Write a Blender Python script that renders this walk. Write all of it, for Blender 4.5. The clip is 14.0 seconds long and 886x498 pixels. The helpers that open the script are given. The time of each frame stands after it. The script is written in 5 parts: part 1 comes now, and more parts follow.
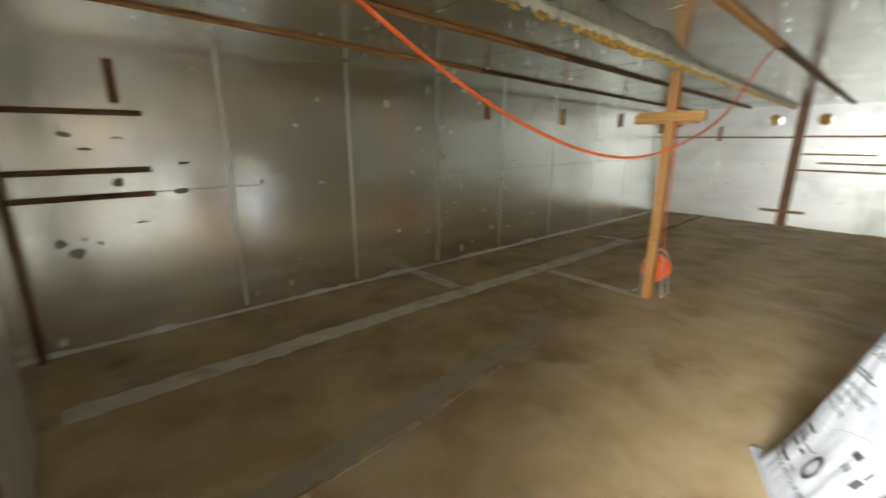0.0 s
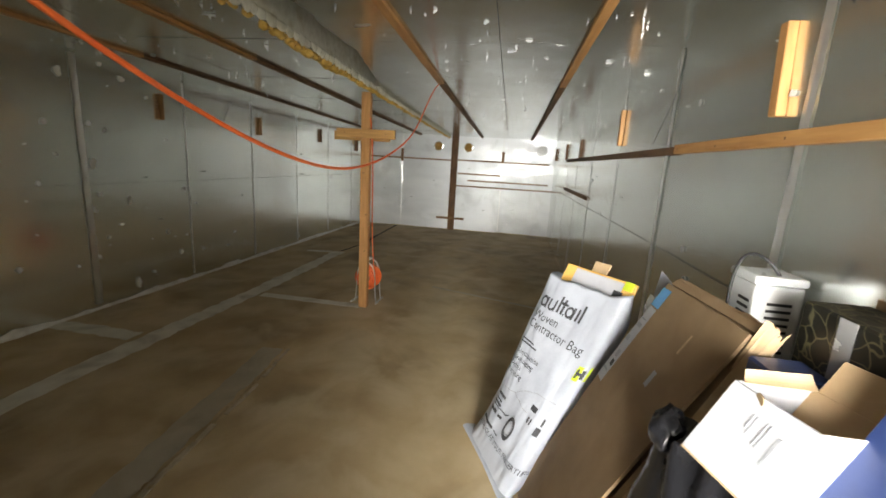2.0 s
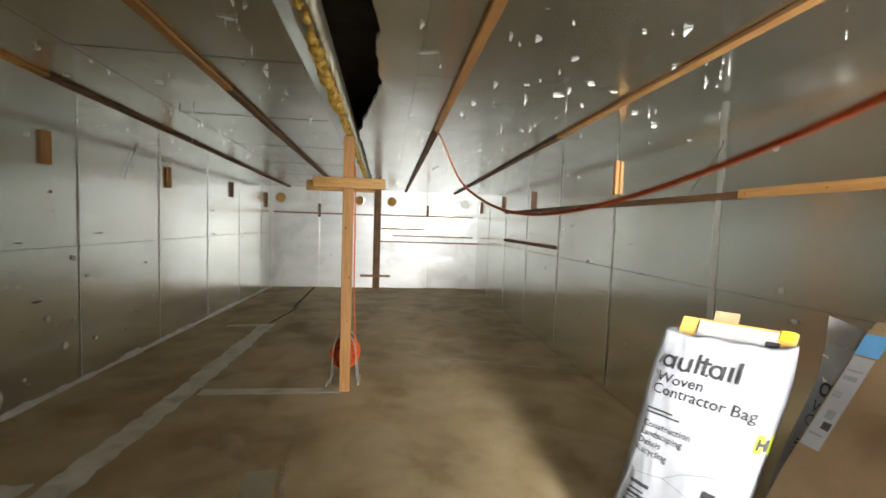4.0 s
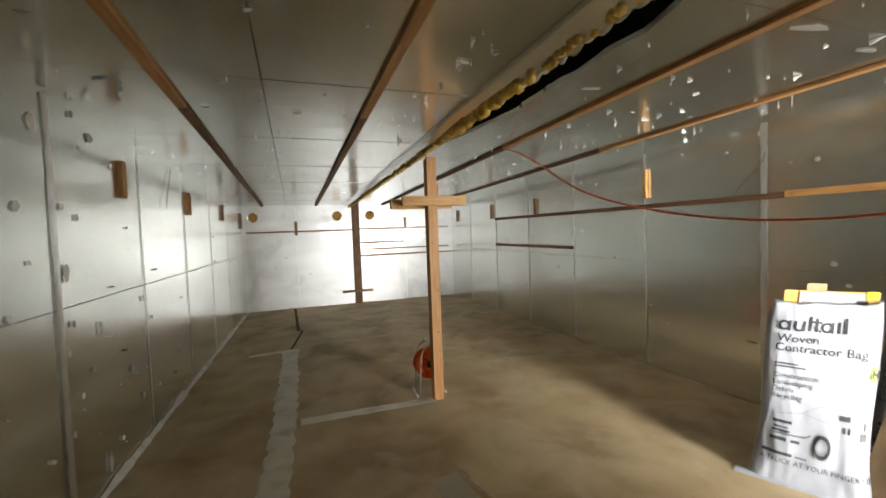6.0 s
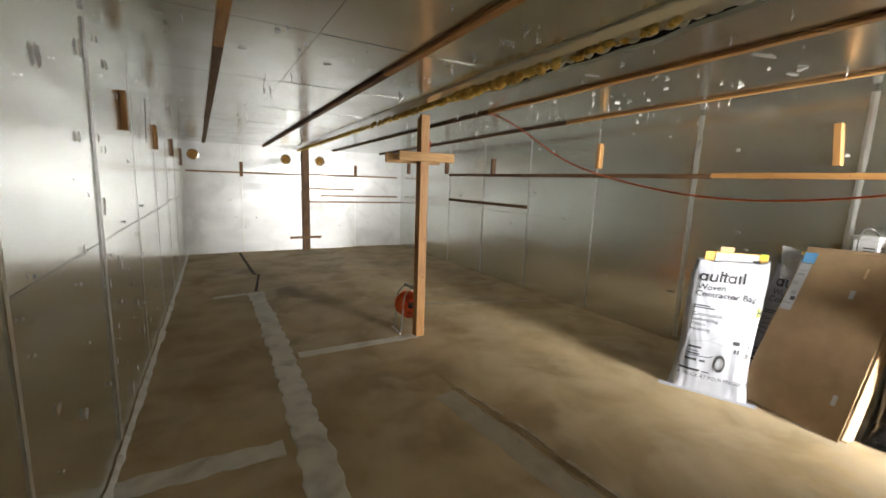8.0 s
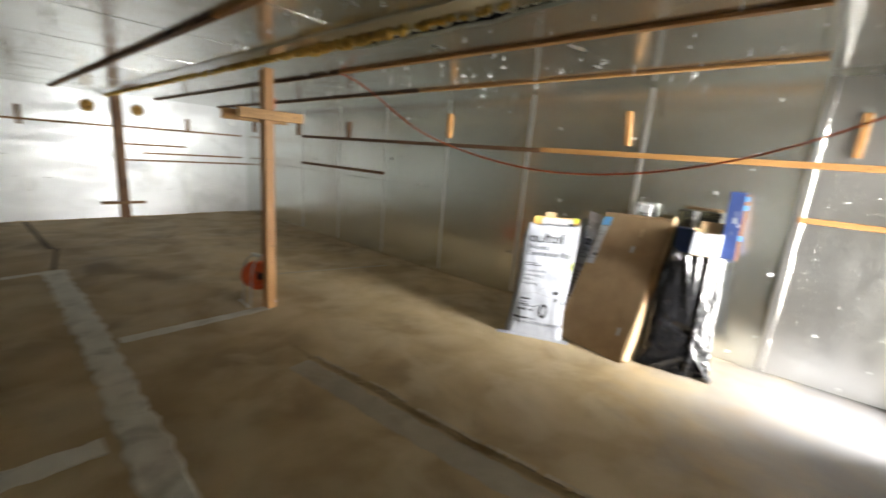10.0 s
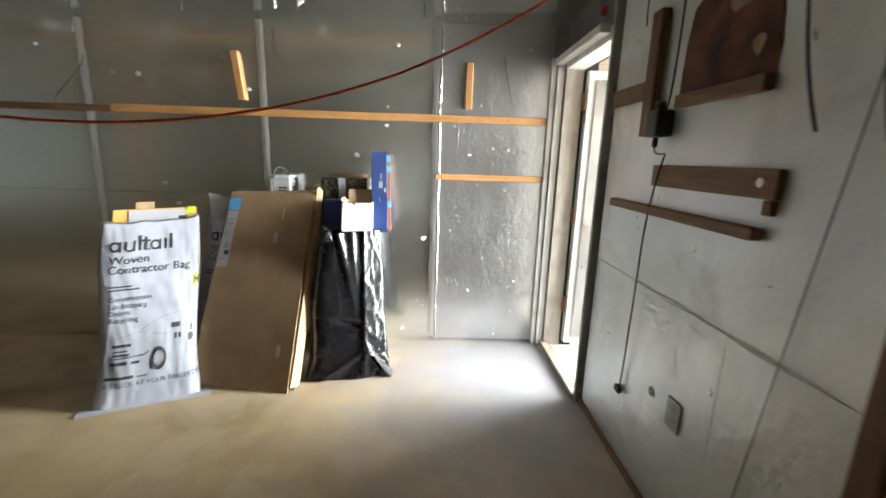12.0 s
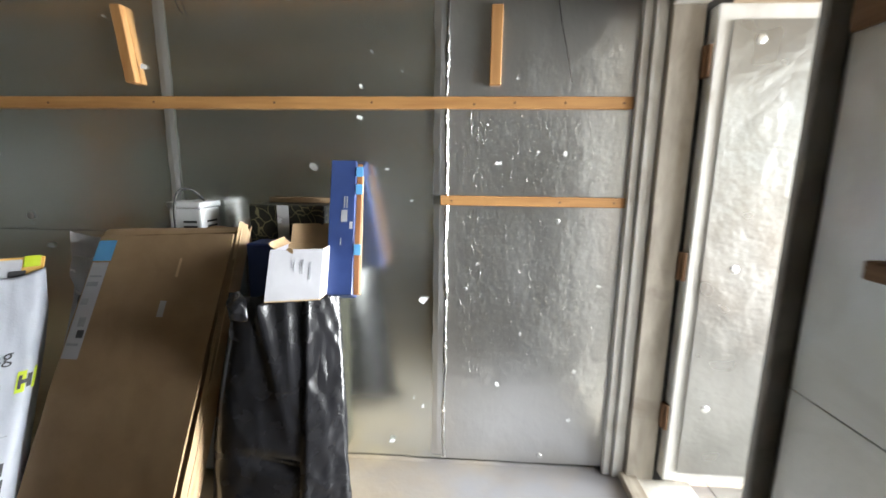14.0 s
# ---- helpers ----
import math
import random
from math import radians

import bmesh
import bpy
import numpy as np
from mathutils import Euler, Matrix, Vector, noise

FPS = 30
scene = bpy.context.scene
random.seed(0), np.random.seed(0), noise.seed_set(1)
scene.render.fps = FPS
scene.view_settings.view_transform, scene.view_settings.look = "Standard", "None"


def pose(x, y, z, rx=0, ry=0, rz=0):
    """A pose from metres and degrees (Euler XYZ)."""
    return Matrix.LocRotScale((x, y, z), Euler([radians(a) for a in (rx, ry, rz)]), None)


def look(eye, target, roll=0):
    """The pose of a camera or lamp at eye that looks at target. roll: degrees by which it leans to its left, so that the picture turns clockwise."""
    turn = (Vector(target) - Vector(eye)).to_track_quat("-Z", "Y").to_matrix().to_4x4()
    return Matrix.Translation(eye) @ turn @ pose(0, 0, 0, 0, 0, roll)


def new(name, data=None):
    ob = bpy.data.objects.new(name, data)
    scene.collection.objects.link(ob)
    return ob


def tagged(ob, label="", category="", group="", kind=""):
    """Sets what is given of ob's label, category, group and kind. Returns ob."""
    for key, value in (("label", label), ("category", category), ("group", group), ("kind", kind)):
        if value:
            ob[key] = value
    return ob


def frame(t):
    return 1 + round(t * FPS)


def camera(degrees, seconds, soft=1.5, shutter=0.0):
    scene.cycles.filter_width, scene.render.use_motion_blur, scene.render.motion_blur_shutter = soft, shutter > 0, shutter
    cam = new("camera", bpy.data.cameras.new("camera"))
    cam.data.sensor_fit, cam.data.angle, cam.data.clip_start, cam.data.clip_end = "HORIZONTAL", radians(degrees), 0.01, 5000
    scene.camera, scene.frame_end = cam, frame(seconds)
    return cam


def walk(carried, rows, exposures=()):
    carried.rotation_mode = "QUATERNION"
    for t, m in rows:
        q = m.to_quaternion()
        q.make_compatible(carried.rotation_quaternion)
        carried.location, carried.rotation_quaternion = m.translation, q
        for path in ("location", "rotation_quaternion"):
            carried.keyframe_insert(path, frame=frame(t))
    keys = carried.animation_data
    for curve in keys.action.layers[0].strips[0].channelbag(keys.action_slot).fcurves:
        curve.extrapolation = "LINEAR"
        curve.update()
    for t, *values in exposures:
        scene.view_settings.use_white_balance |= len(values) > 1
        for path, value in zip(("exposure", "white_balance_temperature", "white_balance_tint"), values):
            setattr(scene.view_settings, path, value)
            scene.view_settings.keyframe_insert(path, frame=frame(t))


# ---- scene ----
cam = camera(93.9, 14.0, soft=1.6, shutter=0.6)
PATH = [
    (0, (-0.232, -0.158, 1.606), (1.058, 1.279, 1.086), 0.1),
    (0.5, (-0.118, -0.086, 1.597), (1.479, 1.006, 1.089), 0.9),
    (1, (-0.052, -0.096, 1.609), (1.758, 0.605, 1.128), 1.6),
    (1.5, (-0.037, -0.093, 1.594), (1.861, 0.342, 1.137), 2.8),
    (2, (-0.02, -0.021, 1.575), (1.914, 0.273, 1.163), 3.4),
    (2.5, (0.1, 0.129, 1.526), (2.065, 0.327, 1.213), 3.5),
    (3, (0.26, 0.392, 1.478), (2.243, 0.509, 1.25), 2.9),
    (3.2, (0.315, 0.534, 1.47), (2.303, 0.573, 1.263), 2.8),
    (5.5, (0.475, 2.206, 1.531), (2.381, 1.603, 1.481), -1.3),
    (6, (0.506, 2.606, 1.53), (2.386, 1.93, 1.442), -2.0),
    (6.5, (0.387, 2.917, 1.543), (2.196, 2.068, 1.453), -1.7),
    (7, (0.396, 3.097, 1.555), (2.178, 2.205, 1.381), -0.8),
    (7.2, (0.439, 3.146, 1.542), (2.21, 2.242, 1.324), -0.0),
    (9.3, (0.384, 3.48, 1.609), (1.92, 2.279, 1.162), 4.6),
    (9.5, (0.387, 3.463, 1.596), (1.872, 2.199, 1.151), 4.7),
    (10, (0.347, 3.301, 1.58), (1.596, 1.802, 1.138), 4.6),
    (10.3, (0.28, 3.091, 1.54), (1.326, 1.439, 1.118), 4.5),
    (10.5, (0.238, 2.972, 1.549), (1.127, 1.234, 1.115), 4.1),
    (11, (0.278, 2.737, 1.502), (0.65, 0.82, 1.07), 3.3),
    (11.5, (0.354, 2.506, 1.503), (0.277, 0.557, 1.063), 3.0),
    (12, (0.355, 2.178, 1.439), (0.286, 0.225, 1.012), 1.8),
    (12.5, (0.344, 1.866, 1.433), (0.2, -0.081, 1.001), 2.1),
    (13, (0.38, 1.494, 1.447), (0.166, -0.459, 1.07), 2.4),
    (13.5, (0.285, 1.175, 1.417), (0.211, -0.793, 1.073), 1.6),
    (14, (0.19, 0.914, 1.424), (0.313, -1.05, 1.064), 0.7),
]
walk(cam, [(t, look(eye, target, roll)) for t, eye, target, roll in PATH],
     [(0.0, 2.8, 9000, 15), (1.0, 2.35, 9000, 15), (2.0, 2.35, 9000, 17), (3.0, 2.65, 8900, 17), (5.5, 2.9, 8900, 18), (9.0, 2.9, 9000, 19), (10.5, 2.65, 8500, 17),
      (12.0, 2.35, 8000, 16), (13.0, 2.05, 7900, 15), (14.0, 1.8, 7900, 16)])


scene.cycles.max_bounces, scene.cycles.glossy_bounces, scene.cycles.diffuse_bounces = 20, 14, 8

# ---- light: daylight through the one open door ----
world = bpy.data.worlds.new("world")
world.use_nodes = True
scene.world = world
sky = world.node_tree.nodes.new("ShaderNodeTexSky")
sky.sky_type, sky.sun_disc = "NISHITA", False
sky.sun_elevation, sky.sun_rotation = radians(50), radians(200)
world.node_tree.links.new(sky.outputs[0], world.node_tree.nodes["Background"].inputs[0])
world.node_tree.nodes["Background"].inputs[1].default_value = 0.10

sun_data = bpy.data.lights.new("sun", "SUN")
sun_data.energy, sun_data.angle, sun_data.color = 2.5, radians(0.6), (1, 0.95, 0.87)
sun = new("sun", sun_data)
sun.matrix_world = look((-6, -9, 14), (-2, 0, 0))

door_light = bpy.data.lights.new("doorway_skylight", "AREA")
door_light.shape, door_light.size, door_light.size_y = "RECTANGLE", 3.0, 2.05
door_light.energy, door_light.color, door_light.spread = 100, (0.70, 0.85, 1.0), radians(78)
doorway = new("doorway_skylight", door_light)
doorway.matrix_world = look((-2.3, 0.25, 1.14), (0.2, 0.28, 0.86))

# ---- materials ----

def mat(name, dark, light, scale=6.0, rough=(0.5, 0.7), metal=0.0, bump=0.1, fine=40.0, stretch=(1, 1, 1), stain=None, stain_scale=1.2,
        stain_amount=0.5, depth=0.004, random_tint=0.0, lines=None, world_space=False, trans=0.0, patches=None):
    """Two-scale surface: broad colour drift, fine grain in roughness and relief, optional stains."""
    m = bpy.data.materials.new(name)
    m.use_nodes = True
    nt = m.node_tree
    N, L = nt.nodes, nt.links
    bsdf = N["Principled BSDF"]
    if world_space:
        src = N.new("ShaderNodeNewGeometry").outputs["Position"]
    else:
        src = N.new("ShaderNodeTexCoord").outputs["Object"]
    mp = N.new("ShaderNodeMapping")
    mp.inputs["Scale"].default_value = stretch
    L.new(src, mp.inputs["Vector"])

    def nz(sc, det, vec=mp.outputs[0], dist=0.0):
        n = N.new("ShaderNodeTexNoise")
        n.inputs["Scale"].default_value, n.inputs["Detail"].default_value = sc, det
        n.inputs["Distortion"].default_value = dist
        L.new(vec, n.inputs["Vector"])
        return n.outputs["Fac"]

    def ramp(v, a, b, c0=(0, 0, 0), c1=(1, 1, 1)):
        r = N.new("ShaderNodeValToRGB")
        r.color_ramp.elements[0].position, r.color_ramp.elements[1].position = a, b
        r.color_ramp.elements[0].color, r.color_ramp.elements[1].color = (*c0, 1), (*c1, 1)
        L.new(v, r.inputs[0])
        return r.outputs[0]

    col = ramp(nz(scale, 2 if metal > 0.6 else 5, dist=0.3), 0.3, 0.7, dark, light)
    if stain:
        mask = ramp(nz(stain_scale, 6, src, 0.6), 0.52, 0.72)
        amt = N.new("ShaderNodeMath")
        amt.operation = "MULTIPLY"
        amt.inputs[1].default_value = stain_amount
        L.new(mask, amt.inputs[0])
        mx = N.new("ShaderNodeMixRGB")
        L.new(amt.outputs[0], mx.inputs[0])
        L.new(col, mx.inputs[1])
        mx.inputs[2].default_value = (*stain, 1)
        col = mx.outputs[0]
    if patches:
        mx = N.new("ShaderNodeMixRGB")
        L.new(ramp(nz(patches[1], 4, src, 0.5), 0.46, 0.66, (0, 0, 0), (patches[2],) * 3), mx.inputs[0])
        L.new(col, mx.inputs[1])
        mx.inputs[2].default_value = (*patches[0], 1)
        col = mx.outputs[0]
    if random_tint:
        info = N.new("ShaderNodeObjectInfo")
        hsv = N.new("ShaderNodeHueSaturation")
        mr = N.new("ShaderNodeMapRange")
        mr.inputs["To Min"].default_value, mr.inputs["To Max"].default_value = 1 - random_tint, 1 + random_tint
        L.new(info.outputs["Random"], mr.inputs["Value"])
        L.new(mr.outputs[0], hsv.inputs["Value"])
        L.new(col, hsv.inputs["Color"])
        col = hsv.outputs[0]
    L.new(col, bsdf.inputs["Base Color"])
    rr = N.new("ShaderNodeMapRange")
    rr.inputs["From Min"].default_value, rr.inputs["From Max"].default_value = 0.3, 0.7
    rr.inputs["To Min"].default_value, rr.inputs["To Max"].default_value = rough
    L.new(nz(scale * 2.3, 1 if metal > 0.6 else 4), rr.inputs["Value"])
    L.new(rr.outputs[0], bsdf.inputs["Roughness"])
    bsdf.inputs["Metallic"].default_value = metal
    if trans:
        bsdf.inputs["Transmission Weight"].default_value = trans
    if bump:
        bp = N.new("ShaderNodeBump")
        bp.inputs["Strength"].default_value, bp.inputs["Distance"].default_value = bump, depth
        height = nz(fine, 3)
        if lines:
            w = nz(lines[0], 3, src)
            mm = N.new("ShaderNodeMath")
            mm.operation = "MULTIPLY_ADD"
            L.new(w, mm.inputs[0])
            mm.inputs[1].default_value = lines[1]
            L.new(height, mm.inputs[2])
            height = mm.outputs[0]
        L.new(height, bp.inputs["Height"])
        L.new(bp.outputs[0], bsdf.inputs["Normal"])
    return m


FOIL = mat("foil_facing", (0.80, 0.83, 0.80), (0.88, 0.91, 0.88), 1.1, (0.18, 0.25), 0.96, 0.16, 14, (0.6, 0.6, 1.6), None, 0.9, 0.4,
           0.004, 0.05, (3.0, 2.0), world_space=True)
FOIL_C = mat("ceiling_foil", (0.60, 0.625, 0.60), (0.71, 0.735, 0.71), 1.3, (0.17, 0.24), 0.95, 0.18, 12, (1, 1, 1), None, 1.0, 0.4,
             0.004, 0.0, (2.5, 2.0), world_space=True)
FOIL_D = mat("dusty_foil", (0.70, 0.73, 0.72), (0.86, 0.89, 0.88), 2.2, (0.34, 0.50), 0.62, 0.85, 22, (1, 1, 1), (0.45, 0.44, 0.40), 2.4, 0.5,
             0.004, 0.0, (4.0, 2.0), world_space=True)
FOIL_W = mat("wrinkled_foil", (0.66, 0.66, 0.65), (0.78, 0.78, 0.77), 2.0, (0.285, 0.36), 0.92, 0.30, 45, (1, 1, 0.45), (0.6, 0.59, 0.55), 1.4, 0.35,
             0.004, 0.0, (16.0, 2.5), world_space=True)
FOIL_E = mat("dull_foil", (0.76, 0.78, 0.795), (0.87, 0.89, 0.90), 1.6, (0.40, 0.56), 0.64, 0.30, 28, (0.6, 0.6, 2.0), (0.50, 0.51, 0.50), 1.9, 0.5, 0.004, 0.05, (3.0, 2.0), world_space=True)
TAPE = mat("foil_tape", (0.80, 0.805, 0.79), (0.90, 0.905, 0.89), 5.0, (0.28, 0.40), 0.85, 0.4, 60, world_space=True)
GREY_BOARD = mat("grey_board_edge", (0.36, 0.35, 0.33), (0.52, 0.51, 0.48), 5, (0.55, 0.75), 0, 0.3, 30, (3, 3, 0.6), (0.12, 0.09, 0.07), 4, 0.5)
CAULK = mat("white_foam_sealant", (0.74, 0.73, 0.69), (0.88, 0.87, 0.84), 14, (0.6, 0.8), 0, 0.5, 50, stain=(0.35, 0.31, 0.25), stain_scale=6)
FLECK = mat("torn_foil_white", (0.80, 0.81, 0.80), (0.91, 0.92, 0.91), 20, (0.35, 0.6), 0.1, 0.2, 60)
YELLOW_FOAM = mat("yellow_spray_foam", (0.52, 0.28, 0.05), (0.88, 0.58, 0.16), 18, (0.6, 0.85), 0, 0.6, 45, stain=(0.20, 0.10, 0.03), stain_scale=9)
PALE_FOAM = mat("pale_spray_foam", (0.62, 0.60, 0.48), (0.80, 0.79, 0.68), 16, (0.5, 0.8), 0, 0.5, 40, stain=(0.45, 0.36, 0.16), stain_scale=8)
# near-black backing: shade behind the open slot is put into its colour
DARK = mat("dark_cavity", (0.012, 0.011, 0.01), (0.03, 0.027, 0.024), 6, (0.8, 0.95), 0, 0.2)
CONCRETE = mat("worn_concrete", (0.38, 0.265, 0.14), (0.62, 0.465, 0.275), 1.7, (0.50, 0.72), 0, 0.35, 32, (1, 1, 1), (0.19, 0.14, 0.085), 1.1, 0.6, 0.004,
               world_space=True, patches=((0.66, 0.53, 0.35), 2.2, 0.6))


def door_daylight(m, at, reach, colour, amount):
    """Cool daylight of the doorway painted into a floor colour, thinning out unevenly over the floor."""
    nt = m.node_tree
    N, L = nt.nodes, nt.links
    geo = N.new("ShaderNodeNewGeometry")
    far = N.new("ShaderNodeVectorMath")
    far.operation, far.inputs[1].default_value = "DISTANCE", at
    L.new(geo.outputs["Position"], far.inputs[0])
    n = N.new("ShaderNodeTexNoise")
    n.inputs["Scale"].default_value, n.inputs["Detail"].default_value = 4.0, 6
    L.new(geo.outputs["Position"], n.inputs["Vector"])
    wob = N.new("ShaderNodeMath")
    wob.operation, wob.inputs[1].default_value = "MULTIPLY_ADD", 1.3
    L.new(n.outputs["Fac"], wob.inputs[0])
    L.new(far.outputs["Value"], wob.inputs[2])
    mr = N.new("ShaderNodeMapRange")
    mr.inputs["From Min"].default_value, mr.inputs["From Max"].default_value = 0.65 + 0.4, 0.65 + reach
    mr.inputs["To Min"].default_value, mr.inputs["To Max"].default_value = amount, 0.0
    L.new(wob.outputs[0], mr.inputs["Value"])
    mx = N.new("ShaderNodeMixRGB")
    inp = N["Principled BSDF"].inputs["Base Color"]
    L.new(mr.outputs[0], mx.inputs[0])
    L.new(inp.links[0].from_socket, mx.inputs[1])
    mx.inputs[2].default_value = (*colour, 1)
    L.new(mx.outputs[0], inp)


# bluish grey around the threshold: door daylight put into the concrete's colour
door_daylight(CONCRETE, (-0.3, -0.4, 0.0), 1.6, (0.29, 0.305, 0.34), 0.85)
PATCH = mat("pale_concrete_patch", (0.70, 0.665, 0.59), (0.84, 0.81, 0.73), 5, (0.6, 0.8), 0, 0.4, 30, stain=(0.26, 0.22, 0.16), stain_scale=4, world_space=True)
PINE = mat("new_pine", (0.46, 0.21, 0.075), (0.62, 0.32, 0.125), 7, (0.45, 0.62), 0, 0.15, 30, (6, 6, 0.5), (0.40, 0.19, 0.07), 5, 0.4, 0.002)
PINE_X = mat("new_pine_lengthwise", (0.44, 0.20, 0.07), (0.60, 0.31, 0.115), 7, (0.45, 0.62), 0, 0.15, 30, (0.5, 6, 6), (0.42, 0.20, 0.07), 4, 0.4, 0.002, 0.12)
PINE_Y = mat("new_pine_crosswise", (0.48, 0.24, 0.08), (0.65, 0.36, 0.13), 7, (0.45, 0.62), 0, 0.15, 30, (6, 0.5, 6), (0.42, 0.20, 0.07), 4, 0.4, 0.002)
OLD = mat("old_brown_wood", (0.135, 0.06, 0.027), (0.25, 0.125, 0.058), 6, (0.55, 0.75), 0, 0.3, 30, (5, 5, 0.6), (0.07, 0.035, 0.02), 4, 0.5, 0.003, 0.15)
OLD_X = mat("old_wood_lengthwise", (0.13, 0.06, 0.03), (0.25, 0.13, 0.065), 6, (0.55, 0.75), 0, 0.3, 30, (0.6, 5, 5), (0.08, 0.04, 0.02), 4, 0.5, 0.003, 0.15)
OLD_Y = mat("old_wood_crosswise", (0.185, 0.092, 0.042), (0.30, 0.16, 0.076), 6, (0.55, 0.75), 0, 0.3, 30, (5, 0.6, 5), (0.09, 0.06, 0.035), 4, 0.5, 0.003, 0.15)
RUST = mat("rusted_sheet", (0.03, 0.012, 0.008), (0.24, 0.07, 0.025), 7, (0.6, 0.85), 0.1, 0.5, 30, stain=(0.02, 0.015, 0.012), stain_scale=4, stain_amount=0.8)
WHITE_PAINT = mat("worn_white_paint", (0.60, 0.585, 0.55), (0.80, 0.78, 0.74), 4, (0.35, 0.55), 0, 0.2, 40, (3, 3, 0.6), (0.38, 0.32, 0.25), 5, 0.5)
EARTH = mat("outside_ground", (0.30, 0.28, 0.25), (0.44, 0.42, 0.38), 1.5, (0.8, 0.95), 0, 0.4, 20)


# ---- building helpers ----
def root(name, at, label="", category="", group="", kind=""):
    ob = new(name)
    ob.location = at
    ob.empty_display_size = 0.1
    return tagged(ob, label, category, group, kind)


def base_of(ob):
    p = Vector((0, 0, 0))
    while ob is not None:
        p += ob.location
        ob = ob.parent
    return p


def part(name, bm, material, parent=None, label="", smooth=False, kind=""):
    """Links a bmesh, given in world metres, as one mesh object under a thing or a part."""
    if parent is not None:
        bmesh.ops.translate(bm, verts=bm.verts, vec=-base_of(parent))
    me = bpy.data.meshes.new(name)
    bm.to_mesh(me)
    bm.free()
    mats = material if isinstance(material, (list, tuple)) else [material]
    for m in mats:
        me.materials.append(m)
    if smooth:
        me.polygons.foreach_set("use_smooth", [True] * len(me.polygons))
    ob = new(name, me)
    ob.parent = parent
    return tagged(ob, label, kind=kind)


def add_box(bm, lo, hi, bevel=0.0, fn=None, segs=1, cuts=0):
    """A box between two corners, its edges bevelled, its points moved by fn."""
    before = set(bm.verts)
    made = bmesh.ops.create_cube(bm, size=1.0)["verts"]
    c = [(a + b) / 2 for a, b in zip(lo, hi)]
    d = [abs(b - a) for a, b in zip(lo, hi)]
    for v in made:
        v.co = Vector((c[i] + v.co[i] * d[i] for i in range(3)))
    if cuts:
        edges = list({e for v in made for e in v.link_edges})
        bmesh.ops.subdivide_edges(bm, edges=edges, cuts=cuts, use_grid_fill=True)
        made = [v for v in bm.verts if v not in before]
    if bevel:
        edges = [e for e in {e for v in made for e in v.link_edges} if e.calc_face_angle(0) > 0.5]
        bmesh.ops.bevel(bm, geom=edges, offset=bevel, segments=segs, affect="EDGES", profile=0.6)
        made = [v for v in bm.verts if v not in before]
    if fn:
        for v in made:
            v.co = Vector(fn(*v.co))
    return made


def box(name, lo, hi, material, parent=None, bevel=0.003, label="", fn=None, kind="", segs=1, cuts=0):
    bm = bmesh.new()
    add_box(bm, lo, hi, bevel, fn, segs, cuts)
    return part(name, bm, material, parent, label, kind=kind)


def tube(name, pts, radius, material, parent=None, label="", sides=8, closed=False, kind=""):
    """A round cable or bar along points."""
    cu = bpy.data.curves.new(name, "CURVE")
    cu.dimensions, cu.bevel_depth, cu.bevel_resolution, cu.use_fill_caps = "3D", radius, max(1, sides // 4), True
    sp = cu.splines.new("NURBS" if len(pts) > 3 else "POLY")
    sp.points.add(len(pts) - 1)
    off = base_of(parent) if parent is not None else Vector((0, 0, 0))
    for p, q in zip(sp.points, pts):
        p.co = (*(Vector(q) - off), 1)
    sp.use_endpoint_u, sp.order_u, sp.use_cyclic_u, sp.resolution_u = True, min(4, len(pts)), closed, 6
    tmp = bpy.data.objects.new("tmp", cu)
    me = bpy.data.meshes.new_from_object(tmp)
    bpy.data.objects.remove(tmp)
    me.materials.clear()
    me.materials.append(material)
    me.name = name
    me.polygons.foreach_set("use_smooth", [True] * len(me.polygons))
    ob = new(name, me)
    ob.parent = parent
    return tagged(ob, label, kind=kind)


def disc(bm, centre, normal, r0, depth, segs=20, r1=None):
    """A capped cylinder or cone standing on centre along normal."""
    m = Matrix.Translation(Vector(centre) + Vector(normal).normalized() * depth / 2) @ Vector(normal).to_track_quat("Z", "Y").to_matrix().to_4x4()
    return bmesh.ops.create_cone(bm, cap_ends=True, segments=segs, radius1=r0, radius2=r0 if r1 is None else r1, depth=depth, matrix=m)["verts"]


def bumpy(x, y, z, s=1.0):
    return noise.noise(Vector((x * s, y * s, z * s)))


# walls in their own terms: u along the wall, d out of the wall into the room, z up
X0, X1, YS = -0.60, 9.72, -0.95


def y_north(x):
    return 3.88 - 0.033 * x


def roof(x):
    return 2.39 - 0.0225 * x


def on_n(u, d, z):
    return (u - 0.033 * d, y_north(u) - d, z)


def on_s(u, d, z):
    return (u, YS + d, z)


def on_w(u, d, z):
    return (X0 + d, u, z)


def on_e(u, d, z):
    return (X1 - d, u, z)


def irregular(bm, at, size, fn, rnd, lift=0.002, sides=7, stretch=1.0, turn=0.0, thick=0.0025, curl=0.0):
    """A torn flake lying on a wall or ceiling: ragged outline, some thickness, a curling edge."""
    n = sides
    ring = []
    for i in range(n):
        a = 2 * math.pi * i / n
        r = size * rnd.uniform(0.55, 1.1)
        p, q = r * math.cos(a) * stretch, r * math.sin(a)
        ring.append((p * math.cos(turn) - q * math.sin(turn), p * math.sin(turn) + q * math.cos(turn)))
    lo = [bm.verts.new(fn(at[0] + p, 0.0005, at[1] + q)) for p, q in ring]
    hi = [bm.verts.new(fn(at[0] + p * 0.93, lift + thick + curl * max(0, p / size) * rnd.uniform(0.4, 1), at[1] + q * 0.93)) for p, q in ring]
    bm.faces.new(hi)
    for i in range(n):
        bm.faces.new((lo[i], lo[(i + 1) % n], hi[(i + 1) % n], hi[i]))

